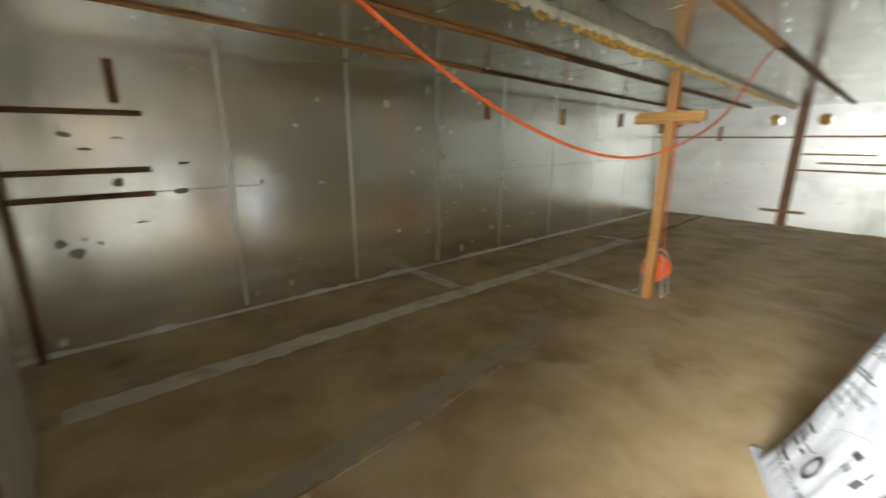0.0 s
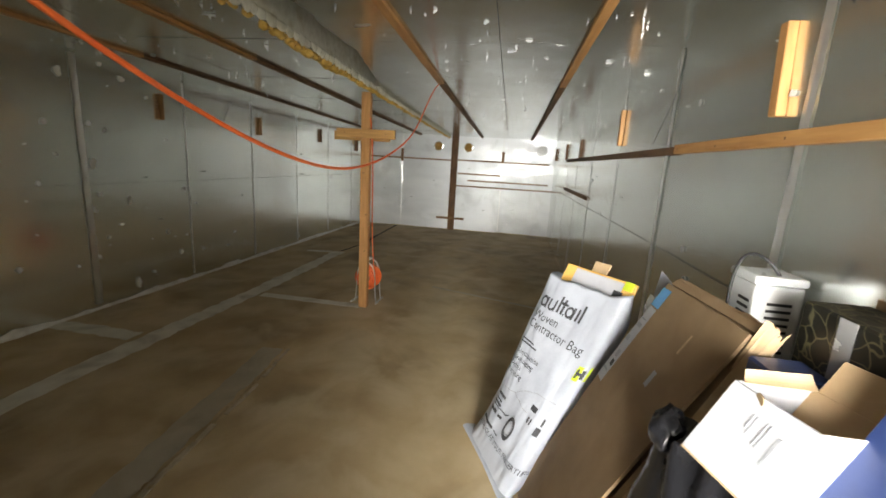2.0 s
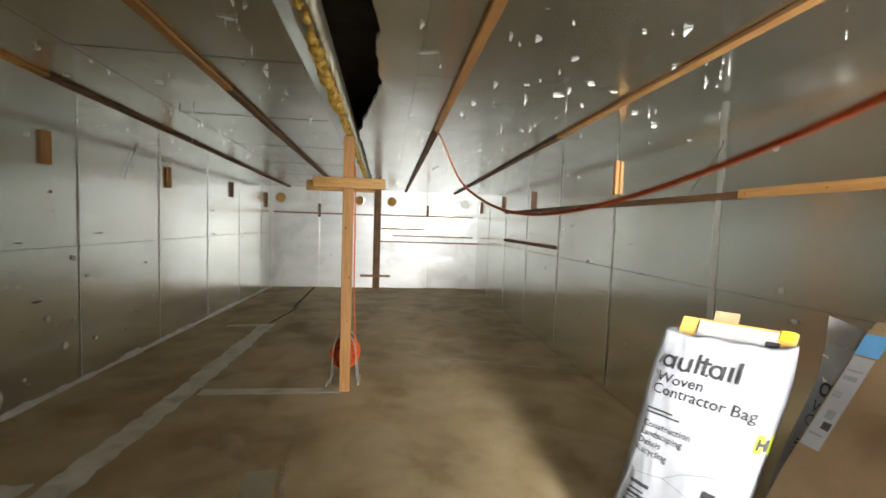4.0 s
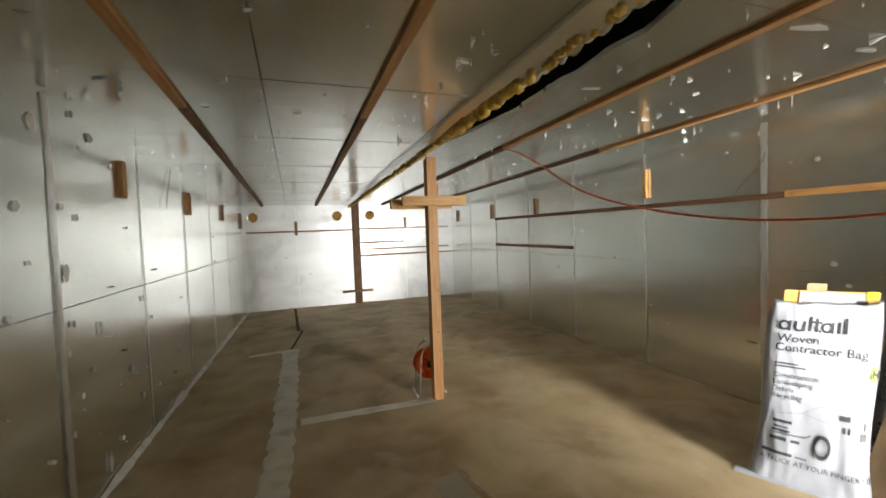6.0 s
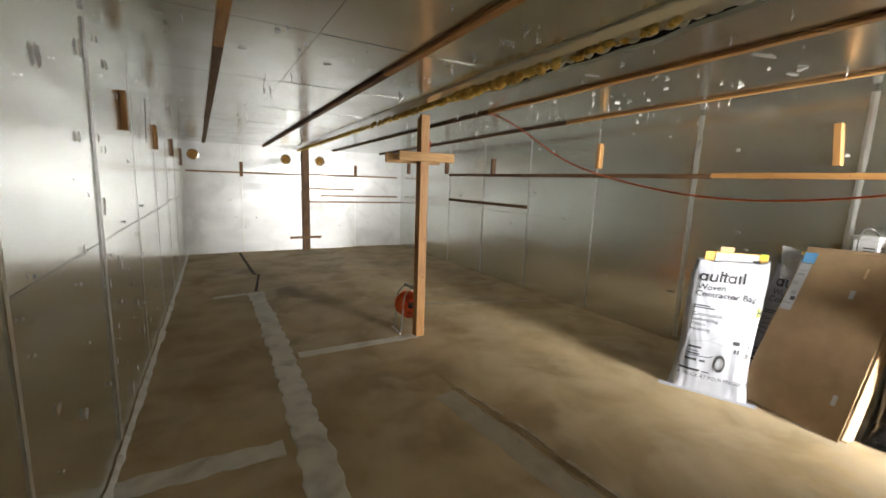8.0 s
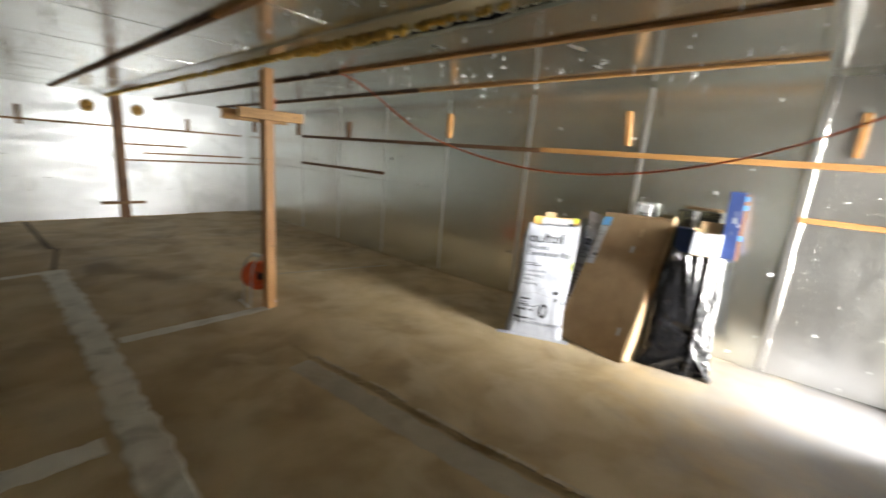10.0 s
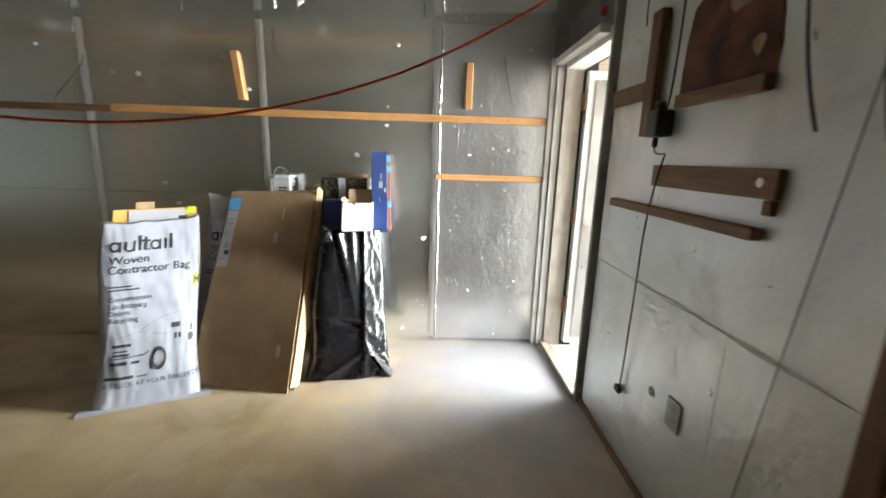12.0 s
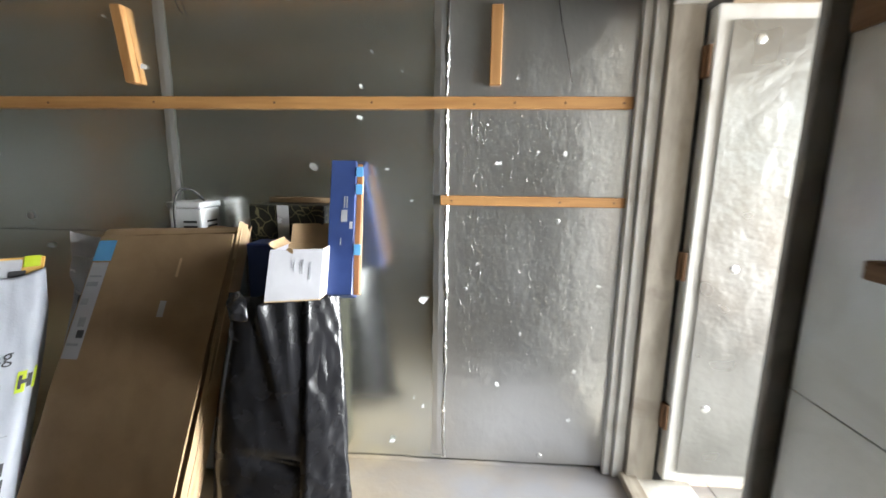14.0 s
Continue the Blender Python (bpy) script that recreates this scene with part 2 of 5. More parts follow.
# ---- the setting ----
def ridge(x):
    return 1.405 + 0.086 * x + 0.022 * bumpy(x, 0, 8, 2.2) + 0.010 * bumpy(x, 3, 8, 9)


def floor_level(x, y):
    """Level but for a shallow trough north of the broken slab edge."""
    n = y - ridge(x)
    if n < 0 or n > 0.8 or x > 3.3:
        return 0.0
    return -0.018 * min(1.0, n / 0.03) * (1 - max(0, n - 0.2) / 0.6) * max(0.0, min(1.0, (3.3 - x) / 0.7))


fx = [X0 - 0.35 + i * 0.045 for i in range(int((X1 - X0 + 0.6) / 0.045))]
ys = [YS - 0.2 + i * 0.09 for i in range(25)] + [1.10 + i * 0.014 for i in range(52)] + [1.83 + i * 0.09 for i in range(27)]
verts = [(x, y, floor_level(x, y)) for y in ys for x in fx]
nx = len(fx)
faces = [(j * nx + i, j * nx + i + 1, (j + 1) * nx + i + 1, (j + 1) * nx + i) for j in range(len(ys) - 1) for i in range(nx - 1)]
me = bpy.data.meshes.new("floor")
me.from_pydata(verts, [], faces)
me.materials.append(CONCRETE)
floor = tagged(new("floor", me), "worn brown concrete floor with pale patched trenches", "floor", kind="structure")
box("slab", (X0 - 0.35, YS - 0.2, -0.12), (X1 + 0.2, 4.15, -0.03), CONCRETE, floor, 0)
box("ground", (-60, -60, -0.3), (60, 60, -0.10), EARTH, None, 0)
tagged(bpy.data.objects["ground"], "pale bare ground outside the open door", "ground", kind="structure")


def strip(name, pts, w, seed, parent, material=PATCH, height=0.004, label=""):
    """A hand-laid strip of patching along floor points, its edges scalloped by the trowel."""
    rnd = random.Random(seed)
    fine = []
    for a, b in zip(pts, pts[1:]):
        n = max(3, int(math.dist(a, b) / 0.04))
        fine += [Vector((a[0] + (b[0] - a[0]) * k / n, a[1] + (b[1] - a[1]) * k / n, 0)) for k in range(n)]
    fine.append(Vector((*pts[-1], 0)))
    bm = bmesh.new()
    rows = []
    for i, p in enumerate(fine):
        along = (fine[min(i + 1, len(fine) - 1)] - fine[max(i - 1, 0)]).normalized()
        side = Vector((-along.y, along.x, 0))
        scallop = 0.20 * abs(math.sin(i * 0.55 + seed))
        l = w / 2 * (0.92 + scallop + rnd.uniform(-0.07, 0.07) + 0.22 * bumpy(p.x, p.y, seed, 2.5))
        r = w / 2 * (0.92 + scallop + rnd.uniform(-0.07, 0.07) + 0.22 * bumpy(p.x, p.y, seed + 9, 2.5))
        q = p + side * 0.012 * bumpy(p.x, p.y, seed, 1.2)
        q.z = floor_level(q.x, q.y)
        rows.append([bm.verts.new(q - side * l), bm.verts.new(q - side * l * 0.88 + Vector((0, 0, height))),
                     bm.verts.new(q + side * r * 0.88 + Vector((0, 0, height * rnd.uniform(0.8, 1.3)))), bm.verts.new(q + side * r)])
    for p, q in zip(rows, rows[1:]):
        for i in range(3):
            bm.faces.new((p[i], q[i], q[i + 1], p[i + 1]))
    bm.faces.new(rows[0]), bm.faces.new(rows[-1])
    return part(name, bm, material, parent, label)


strip("trench_patch", ((-0.5, 2.90), (1.5, 2.86), (2.4, 2.83), (3.8, 2.76), (5.0, 2.725), (6.40, 2.71)), 0.185, 3, floor, label="pale ragged concrete patch")
strip("trench_patch", ((2.77, 2.96), (2.79, 3.77)), 0.15, 5, floor, PATCH, 0.003, label="pale ragged concrete patch")
strip("trench_patch", ((4.06, 2.62), (4.03, 1.46)), 0.115, 7, floor, PATCH, 0.003, label="pale ragged concrete patch")
strip("trench_patch", ((6.36, 2.82), (6.30, 3.22)), 0.09, 8, floor, PATCH, 0.003, label="pale ragged concrete patch")
BAND = mat("trowelled_band", (0.40, 0.345, 0.26), (0.54, 0.475, 0.37), 3, (0.55, 0.75), 0, 0.3, 30, stain=(0.25, 0.19, 0.12), stain_scale=3, world_space=True)
strip("trowelled_band", ((-0.3, 1.50), (2.9, 1.80)), 0.17, 12, floor, BAND, 0.0015)
EDGE = mat("broken_concrete_edge", (0.44, 0.355, 0.25), (0.60, 0.50, 0.375), 9, (0.6, 0.8), 0, 0.5, 40, stain=(0.25, 0.19, 0.12), stain_scale=7, world_space=True)
for a, b, w, s in ((-0.2, 0.35, 0.030, 31), (0.45, 1.05, 0.036, 32), (1.1, 1.9, 0.034, 33), (2.0, 2.35, 0.026, 34), (2.45, 2.9, 0.028, 35)):
    strip("broken_edge", [(a + (b - a) * k / 8, ridge(a + (b - a) * k / 8) - 0.016) for k in range(9)], w, s, floor, EDGE, 0.005)
rnd = random.Random(91)
bm = bmesh.new()
for k in range(90):
    x = rnd.uniform(-0.2, 2.95)
    vs = bmesh.ops.create_icosphere(bm, subdivisions=1, radius=rnd.uniform(0.004, 0.014))["verts"]
    y = ridge(x) + rnd.uniform(-0.02, 0.035)
    for v in vs:
        v.co = Vector((x + v.co.x * 1.8, y + v.co.y * 1.2, floor_level(x, y) + 0.002 + v.co.z * 0.5))
part("broken_edge_crumbs", bm, CONCRETE, floor, "crumbs along the broken slab edge", kind="stuff")
strip("chalk_line", ((5.0, 0.85), (4.55, -0.55)), 0.05, 21, floor, BAND, 0.0015)
CRACK = mat("dark_floor_crack", (0.06, 0.045, 0.03), (0.11, 0.085, 0.06), 10, (0.7, 0.9), 0, 0.3)
strip("floor_crack", ((6.45, 2.70), (7.5, 2.54)), 0.035, 14, floor, CRACK, 0.003)
strip("floor_crack", ((7.5, 2.54), (7.55, 2.62)), 0.035, 15, floor, CRACK, 0.003)
strip("floor_crack", ((7.55, 2.60), (9.7, 2.64)), 0.05, 16, floor, CRACK, 0.003)


def wall(name, fn, u0, u1, top, seams, label, foil=FOIL, holes=()):
    """Foam boards faced with foil on a solid backing; fn maps (u, d, z). top(u) is the height."""
    bm = bmesh.new()
    add_box(bm, (u0, -0.20, -0.05), (u1, -0.016, 1.0))
    for v in bm.verts:
        if v.co.z > 0.5:
            v.co.z = 2.64
        v.co = Vector(fn(*v.co))
    bmesh.ops.recalc_face_normals(bm, faces=bm.faces)
    w = tagged(part(name, bm, DARK), label, "wall", kind="structure")
    edges = [u0, *seams, u1]
    for a, b in zip(edges, edges[1:]):
        bm = bmesh.new()
        vs = add_box(bm, (a + 0.002, -0.016, 0.0), (b - 0.002, 0.0, 1.0), 0.0)
        for v in vs:
            v.co.z = v.co.z * (top(v.co.x) + 0.02)
        bmesh.ops.subdivide_edges(bm, edges=[e for e in bm.edges if abs((e.verts[0].co - e.verts[1].co).z) > 1], cuts=6)
        for v in bm.verts:
            if v.co.y > -0.01:
                v.co.y += 0.005 * bumpy(v.co.x, v.co.z, len(name), 1.1)
            v.co = Vector(fn(*v.co))
        bmesh.ops.recalc_face_normals(bm, faces=bm.faces)
        part("foil_panel", bm, foil, w)
    return w


def seam_tape(w, fn, u, z0, z1, width, seed, material=None):
    """A wrinkled strip of foil tape over a board joint."""
    rnd = random.Random(seed)
    bm = bmesh.new()
    n = int((z1 - z0) / 0.05)
    rows = []
    for i in range(n + 1):
        z = z0 + (z1 - z0) * i / n
        l, r = (width / 2 * (1 + rnd.uniform(-0.15, 0.15)) for _ in range(2))
        rows.append([bm.verts.new(fn(u - l, 0.0065, z)), bm.verts.new(fn(u, 0.008 + rnd.uniform(0, 0.003), z)), bm.verts.new(fn(u + r, 0.0065, z))])
    for p, q in zip(rows, rows[1:]):
        for i in range(2):
            bm.faces.new((p[i], q[i], q[i + 1], p[i + 1]))
    bmesh.ops.recalc_face_normals(bm, faces=bm.faces)
    return part("seam_tape", bm, material or TAPE, w, "creased foil tape")


N_SEAMS = [0.84, 2.02, 3.20, 4.38, 5.58, 6.78, 7.96, 9.1]
S_SEAMS = [0.31, 1.55, 2.76, 3.95, 5.15, 6.30, 7.42, 8.6]
north = wall("wall_north", on_n, X0 - 0.1, X1 + 0.1, roof, N_SEAMS, "foil-faced insulation board wall with peeling patches")
south = wall("wall_south", on_s, X0 - 0.1, X1 + 0.1, roof, [1.55, 2.76, 3.95, 5.15, 6.30, 7.42, 8.6], "foil-faced insulation board wall with wooden battens")
east = wall("wall_east", on_e, YS - 0.05, 3.62, lambda u: roof(X1), [0.2, 1.31, 2.55], "bright foil-faced end wall with round ports", FOIL_E)
for i, u in enumerate(N_SEAMS):
    seam_tape(north, on_n, u, 0.05, roof(u) - 0.02, 0.014 if i > 2 else 0.026 if i < 2 else 0.06, 20 + i)
for i, u in enumerate(S_SEAMS[1:], 1):
    seam_tape(south, on_s, u, 0.04, roof(u) - 0.03, 0.048 if i < 3 else 0.016, 40 + i)
for i, u in enumerate((0.2, 2.55)):
    seam_tape(east, on_e, u, 0.04, 2.14, 0.02, 60 + i)

# the wrinkled last sheet of the south wall beside the door
bm = bmesh.new()
bmesh.ops.create_grid(bm, x_segments=24, y_segments=60, size=0.5)
for v in bm.verts:
    u, z = -0.50 + (v.co.x + 0.5) * 0.80, 0.02 + (v.co.y + 0.5) * 2.33
    v.co = Vector(on_s(u, 0.0100 + 0.0014 * bumpy(u, z, 3, 9) + 0.0016 * bumpy(u, z * 0.7, 7, 26), z))
part("wrinkled_foil_sheet", bm, FOIL_W, south, "creased shiny foil sheet", True)
seam_tape(south, lambda u, d, z: on_s(u, d + 0.007, z), 0.325, 0.04, 2.36, 0.052, 40, FOIL_W)
SHINE = mat("crumpled_foil_tape", (0.58, 0.58, 0.57), (0.70, 0.70, 0.69), 8, (0.18, 0.26), 0.95, 0.6, 50, (1, 1, 0.5), lines=(20, 2.0), world_space=True)
rnd = random.Random(14)
bm = bmesh.new()
rows = []
for i in range(121):
    z = 0.03 + 2.32 * i / 120
    c = 0.292 + 0.010 * bumpy(0, z, 3, 3.5) + rnd.uniform(-0.002, 0.002)
    k = 0.006 + 0.004 * bumpy(z, 2, 1, 6)
    rows.append([bm.verts.new(on_s(c + p * k, d + rnd.uniform(0, 0.003), z)) for p, d in ((-1.3, 0.011), (-0.4, 0.017), (0.5, 0.0135), (1.3, 0.0125))])
for p, q in zip(rows, rows[1:]):
    for i in range(3):
        bm.faces.new((p[i], p[i + 1], q[i + 1], q[i]))
part("creased_edge", bm, SHINE, south, "crumpled bright tape edge")
# fine upright creases that catch the light
bm = bmesh.new()
for k in range(900):
    c = rnd.choice((0.16, 0.02, -0.12, -0.27, -0.33, -0.20))
    u, z = rnd.gauss(c, 0.035), rnd.uniform(0.45, 1.66)
    if not -0.46 < u < 0.26 or abs(z - 1.305) < 0.03 or rnd.random() > 0.35 + 0.65 * abs(bumpy(u, z, 6, 3)) * 2:
        continue
    l, w, tilt = rnd.uniform(0.010, 0.034), rnd.uniform(0.0004, 0.0009), rnd.uniform(-0.3, 0.3)
    pts = [(u - w, z), (u + tilt * l * 0.5 - w, z + l * 0.5), (u + tilt * l + rnd.uniform(-0.003, 0.003), z + l)]
    lo = [bm.verts.new(on_s(a, 0.0122, b)) for a, b in pts]
    hi = [bm.verts.new(on_s(a + w, 0.0136, b)) for a, b in pts]
    ro = [bm.verts.new(on_s(a + 2 * w, 0.0122, b)) for a, b in pts]
    for i in range(2):
        bm.faces.new((lo[i], hi[i], hi[i + 1], lo[i + 1])), bm.faces.new((hi[i], ro[i], ro[i + 1], hi[i + 1]))
part("fine_creases", bm, SHINE, south, "fine upright creases in the foil", kind="stuff")

# west wall: the door opening at the south corner, boards beyond it
west = root("wall_west", (X0, 1.5, 0), "dusty grey foil-faced wall with boards and cords", "wall", kind="structure")
DY0, DY1, DZ = -0.87, -0.10, 2.10
box("wall_core", (X0 - 0.20, DY1, -0.05), (X0 - 0.016, 4.1, 2.64), DARK, west, 0)
box("wall_core", (X0 - 0.20, YS - 0.2, DZ + 0.02), (X0 - 0.016, DY1, 2.64), DARK, west, 0)
box("wall_core", (X0 - 0.20, YS - 0.2, -0.05), (X0 - 0.016, DY0 - 0.01, DZ + 0.02), DARK, west, 0)
box("foil_panel", (X0 - 0.016, DY1 + 0.03, 0.0), (X0, 0.98, 0.9185), FOIL_D, west, 0.0012)
box("foil_panel", (X0 - 0.016, DY1 + 0.03, 0.9215), (X0, 1.445, 2.42), FOIL_D, west, 0.0012)
box("foil_panel", (X0 - 0.016, 0.9808, 0.0), (X0, 1.445, 0.9185), FOIL_D, west, 0.0012)
box("foil_panel", (X0 - 0.016, 1.55, 0.0), (X0, 2.70, 1.66), FOIL_D, west, 0.004)
box("foil_panel", (X0 - 0.016, 1.55, 1.665), (X0, 2.70, 2.42), FOIL_D, west, 0.004)
box("foil_panel", (X0 - 0.016, 2.705, 0.0), (X0, 3.92, 2.42), FOIL, west, 0.004)
# over the door: shade painted as a darker foil colour, with blotchy smudges
box("sooty_panel", (X0 - 0.016, YS, DZ + 0.07), (X0, DY1, 2.42), mat("unlit_foil", (0.10, 0.10, 0.10), (0.24, 0.24, 0.235), 5, (0.5, 0.7), 0.3, 0.4, 30, stain=(0.04, 0.04, 0.04), stain_scale=3), west, 0.0012, "smudged foil over the door, painted dark as unlit")

# ceiling: sheets with open joints and a drooping flap along the middle
SLOT_N, SLOT_S = 1.57, 1.30
ceil_bm = bmesh.new()
xs = [X0 - 0.1, 0.42, 1.62, 2.82, 4.02, 5.22, 6.42, 7.62, 8.82, X1 + 0.1]
for a, b in zip(xs, xs[1:]):
    for y0, y1 in ((YS - 0.1, 0.12), (0.124, 0.95), (SLOT_N, 2.72), (2.724, 4.0)):
        vs = add_box(ceil_bm, (a + 0.002, y0, 0), (b - 0.002, y1, 0.02), 0)
        sag = 0.004 * bumpy(0.37, y0, 1, 3)
        for v in vs:
            v.co.z += roof(v.co.x) + sag
add = ceil_bm.verts.new
# ragged south lip of the slot
rnd = random.Random(5)
rows = []
n = 210
for i in range(n + 1):
    x = X0 + (X1 - X0) * i / n
    open_ = max(0.0, min(1.0, (4.3 - x) / 1.2)) * max(0.65, min(1.0, (x - 0.5) / 1.4))
    edge = 1.37 - 0.205 * open_ - 0.03 * bumpy(x, 0, 4, 4.5) - 0.012 * bumpy(x, 3, 4, 14)
    rows.append([add((x, 0.952, roof(x))), add((x, edge, roof(x) - 0.004)), add((x, edge + 0.004, roof(x) + 0.02)), add((x, 0.952, roof(x) + 0.02))])
for p, q in zip(rows, rows[1:]):
    for i in range(3):
        ceil_bm.faces.new((p[i], p[i + 1], q[i + 1], q[i]))
# the flap that droops from the north side of the slot
rows = []
for i in range(n + 1):
    x = X0 + (X1 - X0) * i / n
    tip = 1.42 + 0.012 * bumpy(x, 1, 2, 5)
    dz = 0.050 + 0.008 * bumpy(x, 5, 2, 3)
    rows.append([add((x, SLOT_N + 0.002, roof(x) - 0.001)), add((x, SLOT_N - 0.012, roof(x) - 0.016)), add((x, (SLOT_N + tip) / 2, roof(x) - 0.022 - dz * 0.3)),
                 add((x, tip, roof(x) - dz)), add((x, tip + 0.004, roof(x) - dz + 0.012)), add((x, SLOT_N - 0.02, roof(x) + 0.02))])
for p, q in zip(rows, rows[1:]):
    for i in range(5):
        ceil_bm.faces.new((p[i], p[i + 1], q[i + 1], q[i]))
bmesh.ops.recalc_face_normals(ceil_bm, faces=ceil_bm.faces)
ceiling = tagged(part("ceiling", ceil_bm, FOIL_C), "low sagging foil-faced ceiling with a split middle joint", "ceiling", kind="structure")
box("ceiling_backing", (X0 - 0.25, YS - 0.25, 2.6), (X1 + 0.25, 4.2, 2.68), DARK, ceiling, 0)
box("slot_side", (X0, 1.440, -0.03), (X1, 1.444, 0.20), PALE_FOAM, ceiling, 0, fn=lambda x, y, z: (x, y, roof(x) + z))

for y, a, b, m in ((-0.40, 0.38, 9.70, OLD_X), (0.70, 0.40, 9.70, OLD_X), (2.13, -0.3, 9.70, OLD_X), (3.18, -0.3, 9.70, OLD_X)):
    at = a
    while at < b - 0.3:
        end = min(b, at + 3.6)
        bow = 0.01 * bumpy(at, y, 0, 2)
        box("ceiling_batten", (at, y - 0.027, -0.024), (end - 0.003, y + 0.027, -0.002), m if at > 3 else PINE_X, ceiling, 0.003,
            fn=lambda x, yy, z, bow=bow: (x, yy + bow * math.sin(x), roof(x) + z), cuts=3)
        at = end

for x in xs[1:-1]:
    for y0, y1 in ((SLOT_N + 0.03, 3.55),):
        box("joint_tape", (x - 0.009, y0, -0.0018), (x + 0.009, y1, -0.0008), FOIL_C, ceiling, 0, fn=lambda a, yy, z: (a + 0.004 * bumpy(a, yy, 3, 2), yy, roof(a) + z), cuts=4)

# wall battens and short upright blocks
box("wall_batten", (-0.48, 0.002, 1.695), (2.6, 0.026, 1.745), PINE_X, south, 0.003, fn=on_s)
box("wall_batten", (2.604, 0.002, 1.69), (7.43, 0.026, 1.735), OLD_X, south, 0.003, fn=on_s)
box("wall_batten", (0.32, 0.012, 1.285), (-0.48, 0.032, 1.328), PINE_X, south, 0.003, fn=on_s)
box("wall_batten", (5.16, 0.002, 1.22), (7.42, 0.026, 1.262), OLD_X, south, 0.003, fn=on_s)
for u, z0, z1, m in ((0.095, 1.79, 2.10, PINE), (1.69, 1.80, 2.12, PINE), (3.93, 1.80, 2.10, PINE), (6.06, 1.73, 1.98, OLD), (7.57, 1.73, 1.99, OLD), (9.3, 1.73, 1.98, OLD)):
    lean = 0.11 if u == 1.69 else 0.0
    box("wall_block", (u - 0.024, 0.002, z0), (u + 0.024, 0.036, z1), m, south, 0.003, fn=lambda a, d, z, k=lean, b=z0: on_s(a + k * (z - b), d, z))
for u, z in ((-0.2, 1.78), (-0.2, 1.36), (-0.2, 1.17)):
    box("wall_batten", (-0.58, 0.002, z - 0.02), (0.27, 0.024, z + 0.022), OLD_X, north, 0.003, fn=on_n)
for u, z0, z1, m in ((0.12, 1.85, 2.15, OLD), (4.05, 1.84, 2.10, PINE), (5.75, 1.80, 2.04, PINE), (7.6, 1.80, 2.04, OLD), (9.35, 1.70, 2.0, OLD)):
    box("wall_block", (u - 0.032, 0.002, z0), (u + 0.032, 0.035, z1), m, north, 0.003, fn=on_n)
for a, b, z in ((1.40, 3.50, 1.62), (-0.84, 1.24, 1.635), (0.24, 1.22, 1.33), (-0.85, 0.98, 1.18), (-0.95, 1.24, 1.045)):
    box("wall_batten", (a, 0.002, z - 0.016), (b, 0.022, z + 0.016), OLD_Y, east, 0.003, fn=on_e)
for u, z0, z1 in ((2.55, 1.54, 1.83), (0.2, 1.64, 1.87)):
    box("wall_block", (u - 0.03, 0.0225, z0), (u + 0.03, 0.05, z1), OLD, east, 0.003, fn=on_e)
for u in (-0.44, -0.20, 0.01, 0.18, 0.62, 1.05, 1.6, 2.1, 2.55):
    bm = bmesh.new()
    disc(bm, on_s(u, 0.0255, 1.718 + 0.01 * bumpy(u, 0, 0, 9)), (0, 1, 0), 0.0055, 0.0015, 8)
    part("nail_head", bm, OLD, south)
for u in (-0.43, -0.2, 0.27):
    bm = bmesh.new()
    disc(bm, on_s(u, 0.0315, 1.305), (0, 1, 0), 0.005, 0.0015, 8)
    part("nail_head", bm, OLD, south)

# ---- door in the west wall, its frame, and the leaf that stands open outside ----
door = root("door_1", (X0, -0.48, 0), "weathered white door frame with an open foil-lined leaf", "door", kind="structure")
DIRTY_PAINT = mat("soiled_paint", (0.30, 0.26, 0.21), (0.50, 0.45, 0.38), 5, (0.5, 0.7), 0, 0.3, 40, (3, 3, 0.7), (0.12, 0.085, 0.06), 4, 0.6)
for i, (xa, xb, ya) in enumerate(((-0.48, -0.515, -0.905), (-0.519, -0.57, -0.89), (-0.574, -0.70, -0.868))):
    box("jamb", (xa, YS + 0.012, 0.0), (xb, ya, DZ + 0.05), WHITE_PAINT if i < 2 else DIRTY_PAINT, door, 0.004)
box("jamb", (-0.565, -0.125, 0.0), (-0.70, -0.098, 2.36), GREY_BOARD, door, 0.004, "dirty grey wooden jamb")
box("lintel", (-0.50, -0.90, DZ), (-0.56, -0.128, DZ + 0.045), WHITE_PAINT, door, 0.004)
box("lintel", (-0.565, -0.866, DZ - 0.03), (-0.70, -0.128, DZ + 0.04), WHITE_PAINT, door, 0.004)
WORN_SILL = mat("worn_sill_wood", (0.30, 0.25, 0.19), (0.48, 0.42, 0.34), 6, (0.6, 0.8), 0, 0.3, 30, (5, 0.6, 5), (0.18, 0.12, 0.08), 4, 0.5)
box("threshold", (-0.55, -0.90, 0.0), (-0.625, -0.126, 0.035), WORN_SILL, door, 0.006, "worn wooden threshold")
box("threshold", (-0.63, -0.866, 0.0), (-0.86, -0.126, 0.02), PATCH, door, 0.004)
leaf = root("door_leaf", (-0.70, -0.86, 0.05))
leaf.parent, leaf.location = door, Vector((-0.70, -0.86, 0.05)) - door.location
tagged(leaf, "thick foil-lined door leaf swung open outwards")
box("leaf_core", (-0.72, -0.90, 0.05), (-1.58, -0.825, 2.06), WHITE_PAINT, leaf, 0.006)
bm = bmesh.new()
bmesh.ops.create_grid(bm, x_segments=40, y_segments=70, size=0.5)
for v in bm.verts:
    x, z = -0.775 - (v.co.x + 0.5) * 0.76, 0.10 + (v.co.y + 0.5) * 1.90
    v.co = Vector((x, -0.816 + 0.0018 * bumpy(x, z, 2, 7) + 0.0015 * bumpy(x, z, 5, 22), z))
